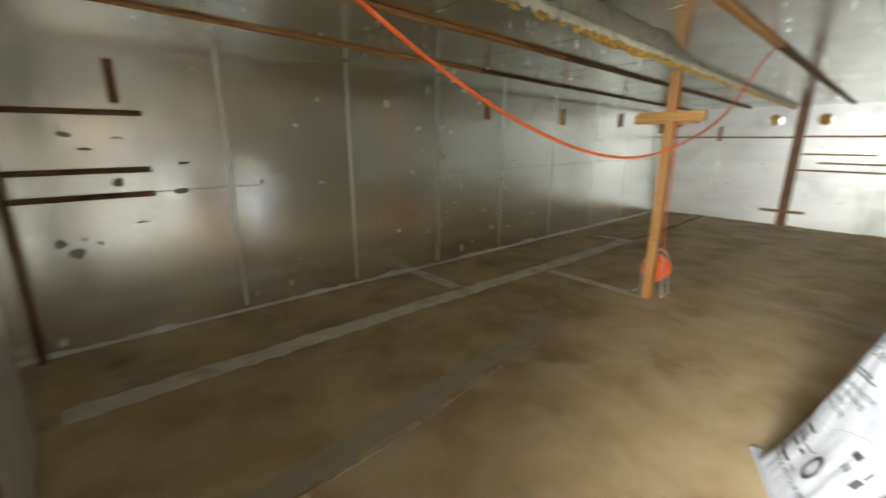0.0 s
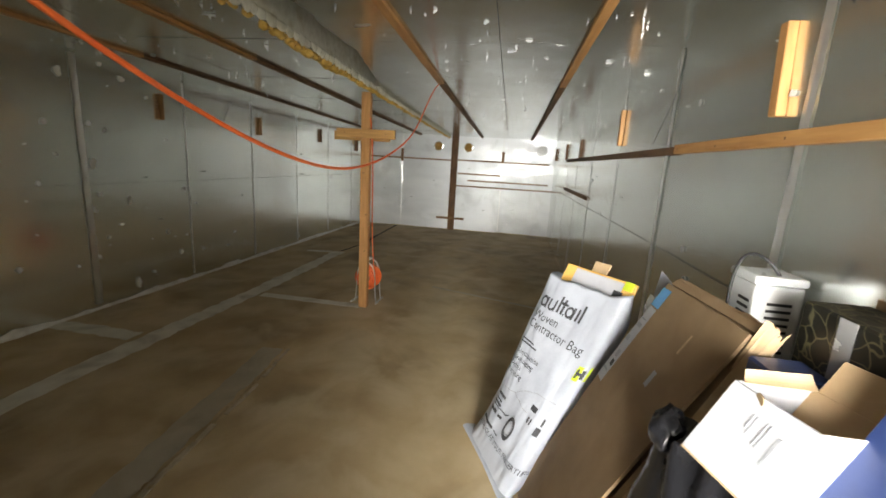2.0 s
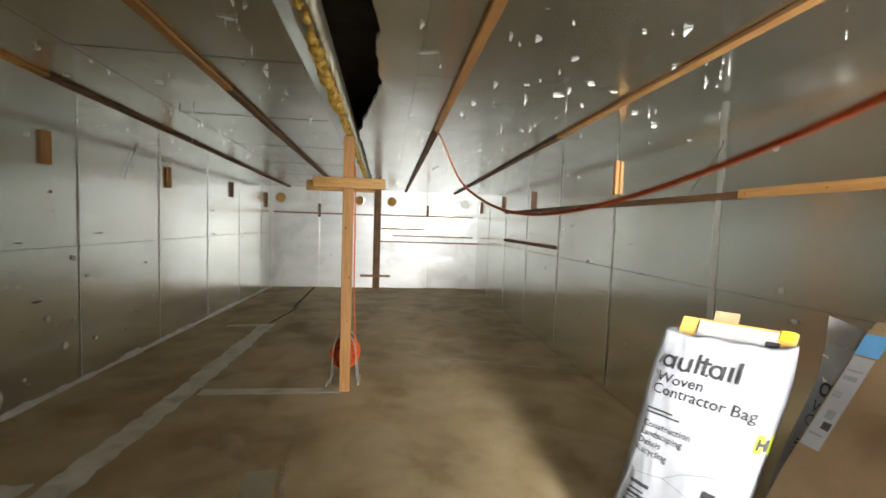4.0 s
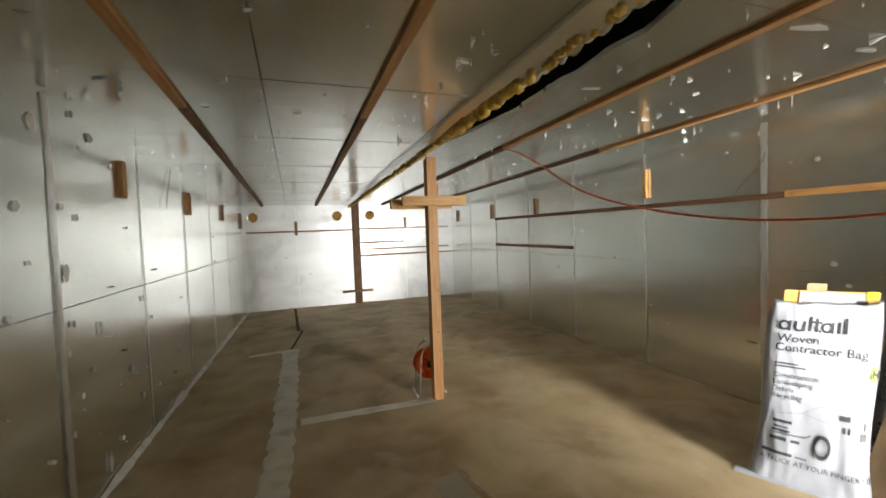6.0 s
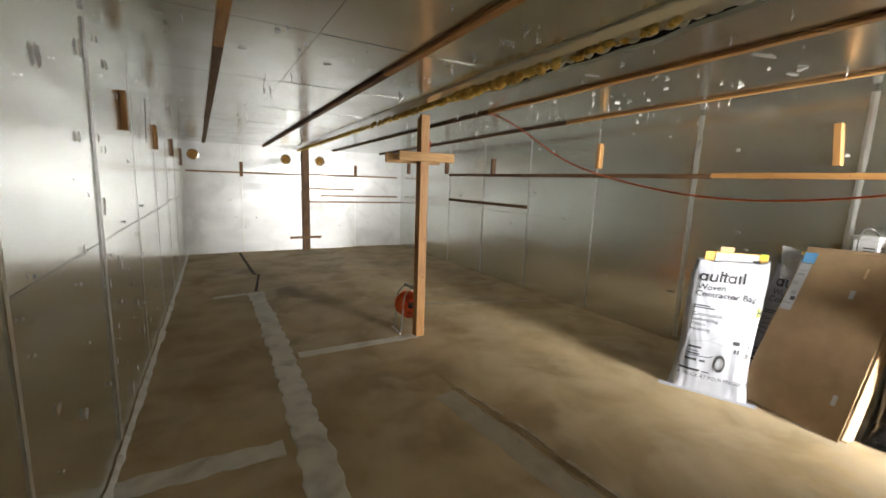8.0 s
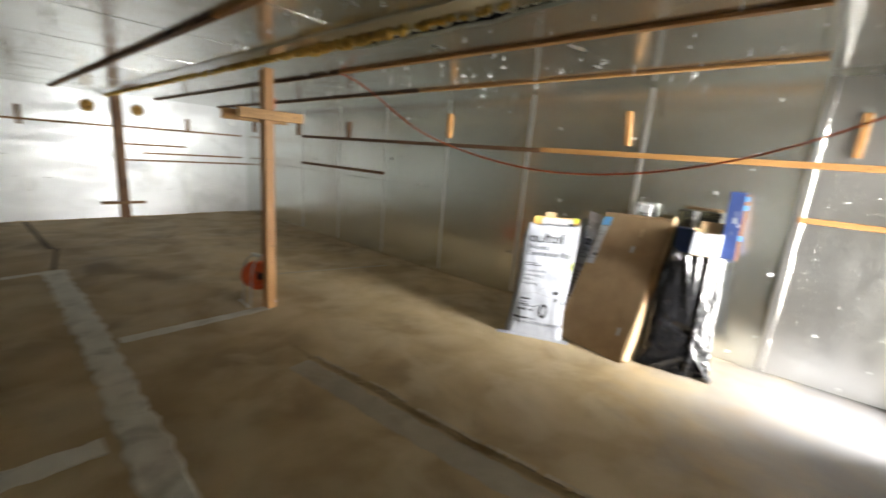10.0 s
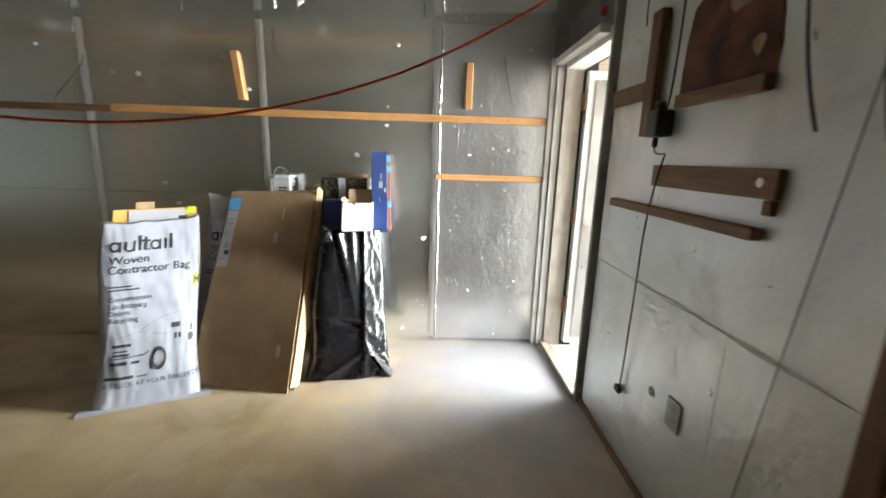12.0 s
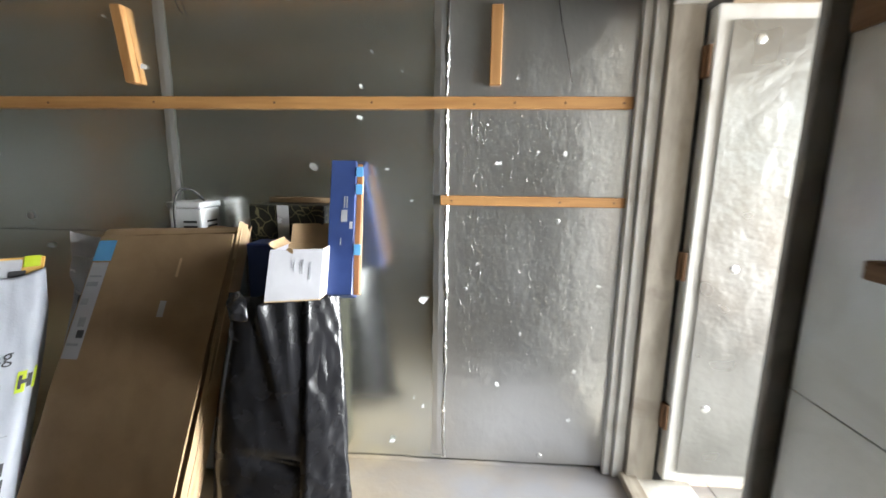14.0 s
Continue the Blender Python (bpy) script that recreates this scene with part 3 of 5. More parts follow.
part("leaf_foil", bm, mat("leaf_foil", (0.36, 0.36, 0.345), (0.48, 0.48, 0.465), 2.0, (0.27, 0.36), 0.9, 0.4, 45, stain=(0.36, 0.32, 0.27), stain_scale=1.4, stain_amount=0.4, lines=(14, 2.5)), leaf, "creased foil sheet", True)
for z in (0.36, 1.05, 1.86):
    box("hinge", (-0.695, -0.868, z - 0.06), (-0.74, -0.845, z + 0.06), OLD, leaf, 0.003, "rusty hinge")
    bm = bmesh.new()
    disc(bm, (-0.712, -0.838, z - 0.06), (0, 0, 1), 0.009, 0.12, 10)
    part("hinge_pin", bm, OLD, leaf)
for x, z in ((-0.90, 1.05), (-0.86, 0.42), (-0.88, 1.93), (-1.2, 0.6)):
    bm = bmesh.new()
    disc(bm, (x, -0.815, z), (0, 1, 0), 0.018, 0.004, 16, 0.010)
    part("washer", bm, TAPE, leaf)
PORCH = mat("beige_boarding", (0.42, 0.36, 0.28), (0.54, 0.47, 0.38), 4, (0.6, 0.8), 0, 0.2, 30, (1, 6, 1))
tagged(box("porch_ceiling", (-0.81, -2.2, 2.34), (-3.2, 3.2, 2.42), PORCH, None, 0.004), "beige boarded porch ceiling outside the door", "ceiling", kind="structure")
box("apron_step", (-0.952, -1.2, -0.1), (-2.6, 1.0, 0.0), EARTH, floor, 0.004)

# ---- fixtures of the west wall ----
box("plank", (X0 + 0.001, 0.435, 1.355), (X0 + 0.024, 1.08, 1.44), OLD_Y, west, 0.003, "weathered brown plank")
box("plank", (X0 + 0.001, 1.04, 1.31), (X0 + 0.022, 1.075, 1.352), OLD_Y, west, 0.003)
box("batten", (X0 + 0.001, 0.095, 1.235), (X0 + 0.042, 1.04, 1.272), OLD_Y, west, 0.004)
box("upright", (X0 + 0.001, 0.305, 1.56), (X0 + 0.040, 0.38, 2.06), OLD, west, 0.004, "rough brown upright")
box("crosspiece", (X0 + 0.001, -0.06, 1.72), (X0 + 0.018, 0.302, 1.80), OLD_Y, west, 0.003)
box("ledge", (X0 + 0.001, 0.545, 1.655), (X0 + 0.035, 0.98, 1.70), OLD_Y, west, 0.003, "brown wooden ledge")
bm = bmesh.new()
rnd = random.Random(2)
top = [(0.52, 1.78), (0.525, 1.88), (0.547, 1.99), (0.601, 2.02), (0.637, 2.05), (0.691, 2.06), (0.727, 2.13), (0.764, 2.16), (0.809, 2.09), (0.854, 2.1), (0.908, 2.03), (0.944, 1.98), (0.966, 1.86), (0.98, 1.76)]
hi = [bm.verts.new((X0 + 0.004, y, z)) for y, z in top]
lo = [bm.verts.new((X0 + 0.004, y, 1.702)) for y, z in top]
bk = [bm.verts.new((X0 + 0.0005, y, z + 0.012)) for y, z in top]
for i in range(len(top) - 1):
    bm.faces.new((lo[i], lo[i + 1], hi[i + 1], hi[i]))
    bm.faces.new((hi[i], hi[i + 1], bk[i + 1], bk[i]))
part("torn_opening", bm, RUST, west, "ragged opening down to rusty boards")
bm = bmesh.new()
irregular(bm, (0.80, 1.96), 0.06, lambda u, d, z: on_w(u, 0.005 + d, z), rnd, 0.003, 9, 1.0)
irregular(bm, (0.90, 1.80), 0.04, lambda u, d, z: on_w(u, 0.005 + d, z), rnd, 0.003, 9, 0.8)
part("foam_remnant", bm, mat("brown_foam", (0.25, 0.15, 0.08), (0.42, 0.30, 0.2), 15, (0.7, 0.9), 0, 0.5), west)
BLACK = mat("black_plastic", (0.012, 0.012, 0.012), (0.03, 0.03, 0.03), 20, (0.35, 0.5), 0, 0.1, 60)
PLATE = mat("ivory_plate", (0.42, 0.41, 0.38), (0.55, 0.54, 0.5), 15, (0.35, 0.5), 0, 0.1)
# joint sealant on the west wall
bm = bmesh.new()
rows = []
rnd = random.Random(9)
for i in range(61):
    u = 0.40 + 0.94 * i / 60
    w = 0.004 + 0.011 * max(0, bumpy(u, 0, 0, 5) + 0.35) * (u > 0.3)
    rows.append([bm.verts.new(on_w(u, 0.001, 0.92 - w)), bm.verts.new(on_w(u, 0.004 + 0.4 * w, 0.92 + rnd.uniform(-0.003, 0.003))), bm.verts.new(on_w(u, 0.001, 0.92 + w))])
for p, q in zip(rows, rows[1:]):
    bm.faces.new((p[0], q[0], q[1], p[1])), bm.faces.new((p[1], q[1], q[2], p[2]))
part("joint_sealant", bm, CAULK, west, "lumpy pale sealant in the joint")
# big post at the second opening
box("post_board", (X0 + 0.002, 1.438, 0.0), (X0 + 0.05, 1.500, 2.36), OLD, west, 0.005, "dark brown frame post")
box("post_edge", (X0 + 0.002, 1.503, 0.0), (X0 + 0.035, 1.545, 2.36), OLD_Y, west, 0.004, "paler wooden edge strip")
box("post_rail", (X0 + 0.002, 1.33, 1.66), (X0 + 0.03, 1.435, 2.10), OLD, west, 0.004)
box("sole_block", (X0 + 0.002, 1.15, 0.0), (X0 + 0.09, 1.435, 0.075), OLD_Y, west, 0.006, "short brown wooden block")
box("base_strip", (X0 + 0.002, -0.095, 0.0), (X0 + 0.018, 1.095, 0.035), OLD_Y, west, 0.004)

outlet = root("wall_outlet", (X0, 0.79, 0.505), "pale double wall outlet on grey foil board", "outlet")
box("plate", (X0 + 0.001, 0.748, 0.445), (X0 + 0.008, 0.832, 0.565), PLATE, outlet, 0.002)
for z in (0.478, 0.532):
    bm = bmesh.new()
    disc(bm, (X0 + 0.007, 0.79, z), (1, 0, 0), 0.017, 0.004, 16)
    rec = part("receptacle", bm, PLATE, outlet)
    for y in (0.784, 0.796):
        box("slot", (X0 + 0.0112, y - 0.001, z - 0.004), (X0 + 0.0118, y + 0.001, z + 0.005), BLACK, rec, 0)
bm = bmesh.new()
disc(bm, (X0 + 0.0005, 0.625, 0.505), (1, 0, 0), 0.02, 0.003, 14)
part("small_hole", bm, GREY_BOARD, west)

adapter = root("power_adapter", (X0, 0.47, 1.60), "black power adapter hanging on cords by a brown upright", "adapter")
box("body", (X0 + 0.002, 0.42, 1.55), (X0 + 0.075, 0.51, 1.655), BLACK, adapter, 0.012, segs=2)
box("neck", (X0 + 0.02, 0.44, 1.655), (X0 + 0.055, 0.475, 1.69), BLACK, adapter, 0.006)
box("strain_relief", (X0 + 0.025, 0.435, 1.51), (X0 + 0.045, 0.455, 1.55), BLACK, adapter, 0.005)
tube("lead", [(X0 + 0.035, 0.445, 1.515), (X0 + 0.04, 0.455, 1.485), (X0 + 0.03, 0.50, 1.48), (X0 + 0.028, 0.53, 1.49), (X0 + 0.03, 0.505, 1.45),
              (X0 + 0.045, 0.465, 1.2), (X0 + 0.03, 0.44, 0.9), (X0 + 0.02, 0.405, 0.6), (X0 + 0.015, 0.395, 0.44), (X0 + 0.014, 0.38, 0.385)], 0.0035, BLACK, adapter)
box("plug", (X0 + 0.004, 0.352, 0.35), (X0 + 0.03, 0.40, 0.388), BLACK, adapter, 0.008)
tube("supply_cord", [(X0 + 0.03, 0.49, 1.65), (X0 + 0.03, 0.52, 1.72), (X0 + 0.02, 0.505, 1.95), (X0 + 0.012, 0.48, 2.36)], 0.004, BLACK, adapter)


def cord(label, pts, r, material):
    c = root("cord", pts[-1], label, "cord")
    tube("sheath", pts, r, material, c)
    return c


cord("black cord hanging loose against grey foil", [(X0 + 0.02, 1.03, 2.36), (X0 + 0.03, 1.035, 2.1), (X0 + 0.035, 1.07, 1.85), (X0 + 0.04, 1.13, 1.64), (X0 + 0.04, 1.18, 1.53)], 0.0045, BLACK)
cord("black cord hanging loose beside the frame post", [(X0 + 0.04, 1.26, 2.36), (X0 + 0.05, 1.29, 2.1), (X0 + 0.05, 1.30, 1.8), (X0 + 0.055, 1.33, 1.6), (X0 + 0.055, 1.365, 1.5)], 0.005, BLACK)
cord("thin grey cord running down to the wooden block", [(X0 + 0.02, 1.29, 1.66), (X0 + 0.012, 1.25, 1.4), (X0 + 0.012, 1.20, 1.0), (X0 + 0.012, 1.15, 0.6), (X0 + 0.02, 1.12, 0.3), (X0 + 0.035, 1.10, 0.078)], 0.0025,
     mat("grey_cord", (0.22, 0.22, 0.21), (0.32, 0.32, 0.3), 20, (0.5, 0.6)))
cord("short black cord hanging above the upright", [(X0 + 0.01, 0.22, 2.36), (X0 + 0.02, 0.21, 2.25), (X0 + 0.015, 0.19, 2.12), (X0 + 0.012, 0.20, 2.04)], 0.003, BLACK)
alarm = root("red_valve", (X0, -0.33, 2.27), "small red fitting above the door lintel", "fitting")
bm = bmesh.new()
disc(bm, (X0 + 0.001, -0.33, 2.27), (1, 0, 0), 0.028, 0.03, 14, 0.02)
part("cap", bm, mat("red_paint", (0.45, 0.03, 0.02), (0.6, 0.05, 0.03), 10, (0.4, 0.5)), alarm)

# ---- east wall: post, its foot board, round ports ----
box("wall_post", (1.235, 0.002, 0.0), (1.385, 0.07, roof(X1) - 0.003), OLD, east, 0.005, "brown wooden wall post", fn=on_e)
box("foot_board", (1.0, 0.072, 0.255), (1.655, 0.098, 0.305), OLD_Y, east, 0.003, "brown board across the post", fn=on_e)
ORANGE_FOAM = mat("orange_foam", (0.42, 0.20, 0.05), (0.62, 0.34, 0.10), 20, (0.7, 0.9), 0, 0.6, 60, stain=(0.2, 0.09, 0.03), stain_scale=9)
for y, m, lab in ((3.365, ORANGE_FOAM, "round port stuffed with orange foam"), (1.70, ORANGE_FOAM, "round port stuffed with orange foam"),
                  (1.00, ORANGE_FOAM, "round port stuffed with orange foam"), (-0.65, FLECK, "round port with a white vent pipe")):
    port = root("wall_port", (X1, y, 1.925), lab, "port", "ports in the end wall")
    bm = bmesh.new()
    disc(bm, (X1 - 0.0015, y, 1.925), (-1, 0, 0), 0.088, 0.006, 24)
    part("plug", bm, m, port)
    bm = bmesh.new()
    for i in range(24):
        a, b = 2 * math.pi * i / 24, 2 * math.pi * (i + 1) / 24
        for r0, r1, d0, d1 in ((0.088, 0.104, 0.012, 0.009), (0.104, 0.106, 0.009, 0.0)):
            bm.faces.new([bm.verts.new((X1 - d, y + r * math.cos(q), 1.925 + r * math.sin(q))) for r, d, q in ((r0, d0, a), (r1, d1, a), (r1, d1, b), (r0, d0, b))])
    part("rim", bm, FOIL if m is ORANGE_FOAM else FLECK, port)
    if m is ORANGE_FOAM:
        bm = bmesh.new()
        for k in range(7):
            q = random.Random(int(y * 100) + k)
            vs = bmesh.ops.create_icosphere(bm, subdivisions=1, radius=q.uniform(0.018, 0.035))["verts"]
            a, r = q.uniform(0, 6.28), q.uniform(0, 0.055)
            for v in vs:
                v.co = Vector((X1 - 0.008 + v.co.x * 0.4, y + r * math.cos(a) + v.co.y, 1.925 + r * math.sin(a) + v.co.z))
        part("foam_lumps", bm, m, port, "crumbling orange foam", True)

# ---- the loose post under the ceiling joint ----
PX, PY = 4.03, 1.43
post = root("wooden_prop", (PX, PY, 0), "pine prop post with nailed crossbars under the ceiling joint", "post")
box("post", (PX - 0.022, PY - 0.045, 0.0), (PX + 0.022, PY + 0.045, 2.19), PINE, post, 0.004)
box("post_backing", (PX + 0.023, PY - 0.040, 0.0), (PX + 0.062, PY + 0.048, 2.17), PINE, post, 0.004)
box("crossbar", (PX - 0.062, PY - 0.31, 1.755), (PX - 0.023, PY + 0.285, 1.842), PINE_Y, post, 0.004)
box("crossbar", (PX + 0.064, PY - 0.22, 1.735), (PX + 0.102, PY + 0.36, 1.822), PINE_Y, post, 0.004)
for dy, z in ((-0.02, 1.0), (0.015, 1.42), (-0.01, 0.62)):
    bm = bmesh.new()
    disc(bm, (PX - 0.0215, PY + dy, z), (-1, 0, 0), 0.008, 0.0015, 10)
    part("knot", bm, OLD, post)
for dy in (-0.22, 0.0, 0.03, 0.2):
    bm = bmesh.new()
    disc(bm, (PX - 0.0615, PY + dy, 1.80), (-1, 0, 0), 0.005, 0.0015, 8)
    part("nail_head", bm, OLD, post)

# ---- cord reel behind the prop ----
ORANGE = mat("orange_cord", (0.75, 0.10, 0.02), (0.90, 0.16, 0.035), 25, (0.4, 0.55), 0, 0.2, 80)
STEEL = mat("dull_steel", (0.45, 0.45, 0.44), (0.62, 0.62, 0.6), 15, (0.35, 0.5), 0.9, 0.1)
RX, RY, RZ = PX + 0.22, PY + 0.02, 0.275
reel = root("cord_reel", (RX, RY, 0), "orange extension cord reel on a white wire stand behind the post", "cord reel")


def ring_pts(cx, cy, cz, r, n=20, ax="x", wob=0.0, seed=0):
    q = random.Random(seed)
    return [(cx + q.uniform(-wob, wob), cy + (r + q.uniform(-wob, wob)) * math.cos(2 * math.pi * i / n), cz + (r + q.uniform(-wob, wob)) * math.sin(2 * math.pi * i / n)) for i in range(n + 1)]


for dx in (-0.055, 0.055):
    bm = bmesh.new()
    disc(bm, (RX + dx - 0.004, RY, RZ), (1, 0, 0), 0.135, 0.008, 32)
    part("flange", bm, ORANGE, reel, "orange reel side", True)
bm = bmesh.new()
disc(bm, (RX - 0.06, RY, RZ), (1, 0, 0), 0.035, 0.12, 20)
part("hub", bm, BLACK, reel)
for k in range(9):
    tube("winding", ring_pts(RX - 0.066 + (k % 3) * 0.012 - 0.02 * (k // 6), RY, RZ, 0.045 + 0.009 * k, 22, wob=0.004, seed=k), 0.006, ORANGE, reel)
tube("stand", [(RX - 0.08, RY + 0.12, 0.01), (RX - 0.08, RY + 0.10, 0.16), (RX - 0.08, RY + 0.11, RZ + 0.10), (RX - 0.08, RY + 0.04, RZ + 0.19), (RX - 0.08, RY - 0.04, RZ + 0.19),
               (RX - 0.08, RY - 0.11, RZ + 0.10), (RX - 0.08, RY - 0.10, 0.16), (RX - 0.08, RY - 0.12, 0.01)], 0.008, STEEL, reel)
tube("stand", [(RX + 0.08, RY + 0.12, 0.01), (RX + 0.08, RY + 0.10, 0.16), (RX + 0.08, RY + 0.11, RZ + 0.10), (RX + 0.08, RY + 0.04, RZ + 0.19), (RX + 0.08, RY - 0.04, RZ + 0.19),
               (RX + 0.08, RY - 0.11, RZ + 0.10), (RX + 0.08, RY - 0.10, 0.16), (RX + 0.08, RY - 0.12, 0.01)], 0.008, STEEL, reel)
tube("foot_bar", [(RX - 0.13, RY + 0.15, 0.012), (RX + 0.12, RY + 0.13, 0.012), (RX + 0.12, RY + 0.13, 0.0121)], 0.010, FLECK, reel, "white foot bar")
tube("foot_bar", [(RX - 0.12, RY - 0.13, 0.012), (RX + 0.12, RY - 0.13, 0.012), (RX + 0.12, RY - 0.13, 0.0121)], 0.010, FLECK, reel)
tube("grip", [(RX - 0.085, RY, RZ + 0.205), (RX + 0.085, RY, RZ + 0.205), (RX + 0.085, RY, RZ + 0.2051)], 0.020, FLECK, reel, "white carrying grip")
tube("crank", [(RX - 0.07, RY, RZ), (RX - 0.085, RY + 0.02, RZ + 0.03), (RX - 0.09, RY + 0.06, RZ + 0.07)], 0.008, BLACK, reel)

# ---- the orange cord, slung from the prop's head to the door side ----
cord("orange extension cord slung in a long sag to a ceiling batten",
     [(-0.585, 0.602, 2.31), (-0.36, 0.585, 2.185), (-0.08, 0.578, 2.015), (0.20, 0.578, 1.855), (0.50, 0.585, 1.715), (0.85, 0.60, 1.61), (1.20, 0.62, 1.545), (1.60, 0.65, 1.515),
      (2.00, 0.66, 1.545), (2.42, 0.667, 1.62), (2.90, 0.678, 1.745), (3.25, 0.69, 1.94), (3.60, 0.70, 2.14), (3.90, 0.71, 2.262), (4.0, 0.712, 2.275)], 0.0055, ORANGE)
cord("orange cord running down the post to the reel",
     [(PX - 0.028, PY - 0.053, 1.95), (PX + 0.07, PY - 0.055, 1.66), (PX + 0.07, PY - 0.056, 1.2), (PX + 0.075, PY - 0.058, 0.8), (PX + 0.10, PY - 0.07, 0.5), (RX - 0.06, RY - 0.09, RZ + 0.05)], 0.006, ORANGE)

# dark board in the north-west corner
box("corner_board", (X0 + 0.002, 3.78, 0.0), (X0 + 0.03, 3.86, 2.37), OLD, west, 0.005, "dark brown corner board")
box("corner_bracket", (X0 + 0.10, 3.84, 0.075), (X0 + 0.15, 3.885, 0.12), FLECK, west, 0.01, "white fitting at the corner")

# torn, wrinkled and fastened spots of the west wall
rnd = random.Random(51)


def pucker(u0, z0, su, sz, height, seed, parent, material):
    """Foil that has lifted and creased, fading into the board around it."""
    bm = bmesh.new()
    n = 30
    g = []
    for j in range(n + 1):
        row = []
        for i in range(n + 1):
            p, q = 2 * i / n - 1, 2 * j / n - 1
            fade = max(0.0, 1 - p * p - q * q)
            crease = 1 - 2.2 * abs(bumpy(p * 1.5, q * 1.1, seed, 1.6)) + 0.5 * bumpy(p, q, seed + 4, 5)
            row.append(bm.verts.new(on_w(u0 + p * su, -0.002 + fade * (0.003 + height * max(-0.3, crease)), z0 + q * sz)))
        g.append(row)
    for j in range(n):
        for i in range(n):
            bm.faces.new((g[j][i], g[j][i + 1], g[j + 1][i + 1], g[j + 1][i]))
    bmesh.ops.recalc_face_normals(bm, faces=bm.faces)
    part("puckered_foil", bm, material, parent, "lifted and creased foil", True)


for k, (y, z, su, sz, h) in enumerate(((0.55, 0.84, 0.17, 0.075, 0.006), (0.80, 0.87, 0.14, 0.045, 0.005), (0.30, 1.05, 0.20, 0.10, 0.0025), (0.70, 1.08, 0.22, 0.12, 0.0025),
                                       (0.25, 0.55, 0.22, 0.25, 0.0025), (1.17, 0.75, 0.14, 0.25, 0.003), (0.62, 0.30, 0.28, 0.16, 0.0025), (0.15, 1.48, 0.18, 0.14, 0.0025))):
    pucker(y, z, su, sz, h, 3 + 2 * k, west, FOIL_D)
for y, z in ((0.46, 1.30), (0.10, 1.55), (0.75, 1.15), (1.02, 1.40), (0.2, 0.62), (0.95, 0.70), (0.12, 2.0), (1.75, 1.1), (2.2, 0.5), (2.1, 1.9)):
    bm = bmesh.new()
    disc(bm, (X0 + (0.024 if (y, z) == (1.02, 1.40) else 0.001), y, z), (1, 0, 0), 0.014, 0.003, 16, 0.010)
    part("fastener_cap", bm, TAPE, west)
bm = bmesh.new()
for k in range(14):
    irregular(bm, (rnd.uniform(0.0, 1.3), rnd.uniform(0.2, 2.2)), rnd.uniform(0.003, 0.007), lambda u, dd, c: on_w(u, 0.0008 + dd, c), rnd, 0.0005, 7, rnd.uniform(0.6, 3), rnd.uniform(0, 3), 0.001, 0)
part("scuffs", bm, mat("pale_scuff", (0.30, 0.29, 0.27), (0.42, 0.41, 0.39), 12, (0.5, 0.7), 0.2, 0.2), west, "small dark scuffs", kind="stuff")
tube("loose_wire", [(-0.15, YS + 0.01, 2.15), (-0.16, YS + 0.02, 2.02), (-0.20, YS + 0.03, 1.92), (-0.22, YS + 0.03, 1.80)], 0.0022, BLACK, south, "thin loose wire")
tube("loose_wire", [(1.47, YS + 0.01, 2.28), (1.45, YS + 0.03, 2.18), (1.47, YS + 0.03, 2.12), (1.43, YS + 0.02, 2.08)], 0.0022, BLACK, south, "thin loose wire")
tube("loose_wire", [(5.2, 3.70, 2.22), (5.1, 3.69, 2.08), (5.0, 3.69, 1.98), (4.95, 3.69, 1.82)], 0.003, BLACK, north, "thin loose wire")
tube("loose_wire", [(2.75, YS + 0.01, 2.06), (2.72, YS + 0.03, 1.98), (2.90, YS + 0.03, 1.86), (2.97, YS + 0.03, 1.76)], 0.0022, BLACK, south, "thin loose wire")

# ---- the pile against the south wall ----
CARD = mat("corrugated_cardboard", (0.30, 0.19, 0.105), (0.40, 0.265, 0.15), 6, (0.7, 0.85), 0, 0.12, 60, (1, 1, 1), (0.26, 0.16, 0.085), 3, 0.35, 0.002)
CARD_L = mat("pale_cardboard", (0.48, 0.32, 0.18), (0.62, 0.43, 0.26), 8, (0.7, 0.85), 0, 0.15, 60)
WOVEN = mat("white_woven_plastic", (0.39, 0.415, 0.47), (0.50, 0.525, 0.58), 5, (0.38, 0.55), 0, 0.25, 90, (1, 1, 1), (0.47, 0.49, 0.53), 3, 0.35, 0.002, lines=(9, 2))
INK = mat("grey_black_ink", (0.035, 0.035, 0.04), (0.07, 0.07, 0.075), 30, (0.5, 0.65), 0, 0)
INK_L = mat("light_grey_ink", (0.28, 0.29, 0.31), (0.36, 0.37, 0.39), 30, (0.5, 0.65), 0, 0)
BLACK_FILM = mat("black_plastic_film", (0.006, 0.006, 0.007), (0.012, 0.012, 0.014), 8, (0.20, 0.30), 0, 0.10, 9, (1.0, 1.0, 1.0), lines=(4, 1.0), depth=0.006)
PAPER = mat("white_coated_card", (0.41, 0.41, 0.435), (0.50, 0.50, 0.525), 8, (0.45, 0.6), 0, 0.05, 50)
BLUE = mat("blue_printed_card", (0.025, 0.05, 0.16), (0.04, 0.08, 0.23), 6, (0.3, 0.45), 0, 0.05, 50)
SKY = mat("light_blue_label", (0.08, 0.36, 0.70), (0.12, 0.45, 0.80), 12, (0.4, 0.5), 0, 0.05)
LIME = mat("lime_label", (0.50, 0.62, 0.04), (0.62, 0.74, 0.07), 12, (0.4, 0.5), 0, 0.05)
ORANGE_CARD = mat("orange_card", (0.75, 0.40, 0.10), (0.85, 0.50, 0.15), 10, (0.5, 0.65), 0, 0.1)
RUSTY_CARD = mat("brown_orange_card", (0.34, 0.13, 0.05), (0.44, 0.19, 0.08), 10, (0.5, 0.65), 0, 0.1)
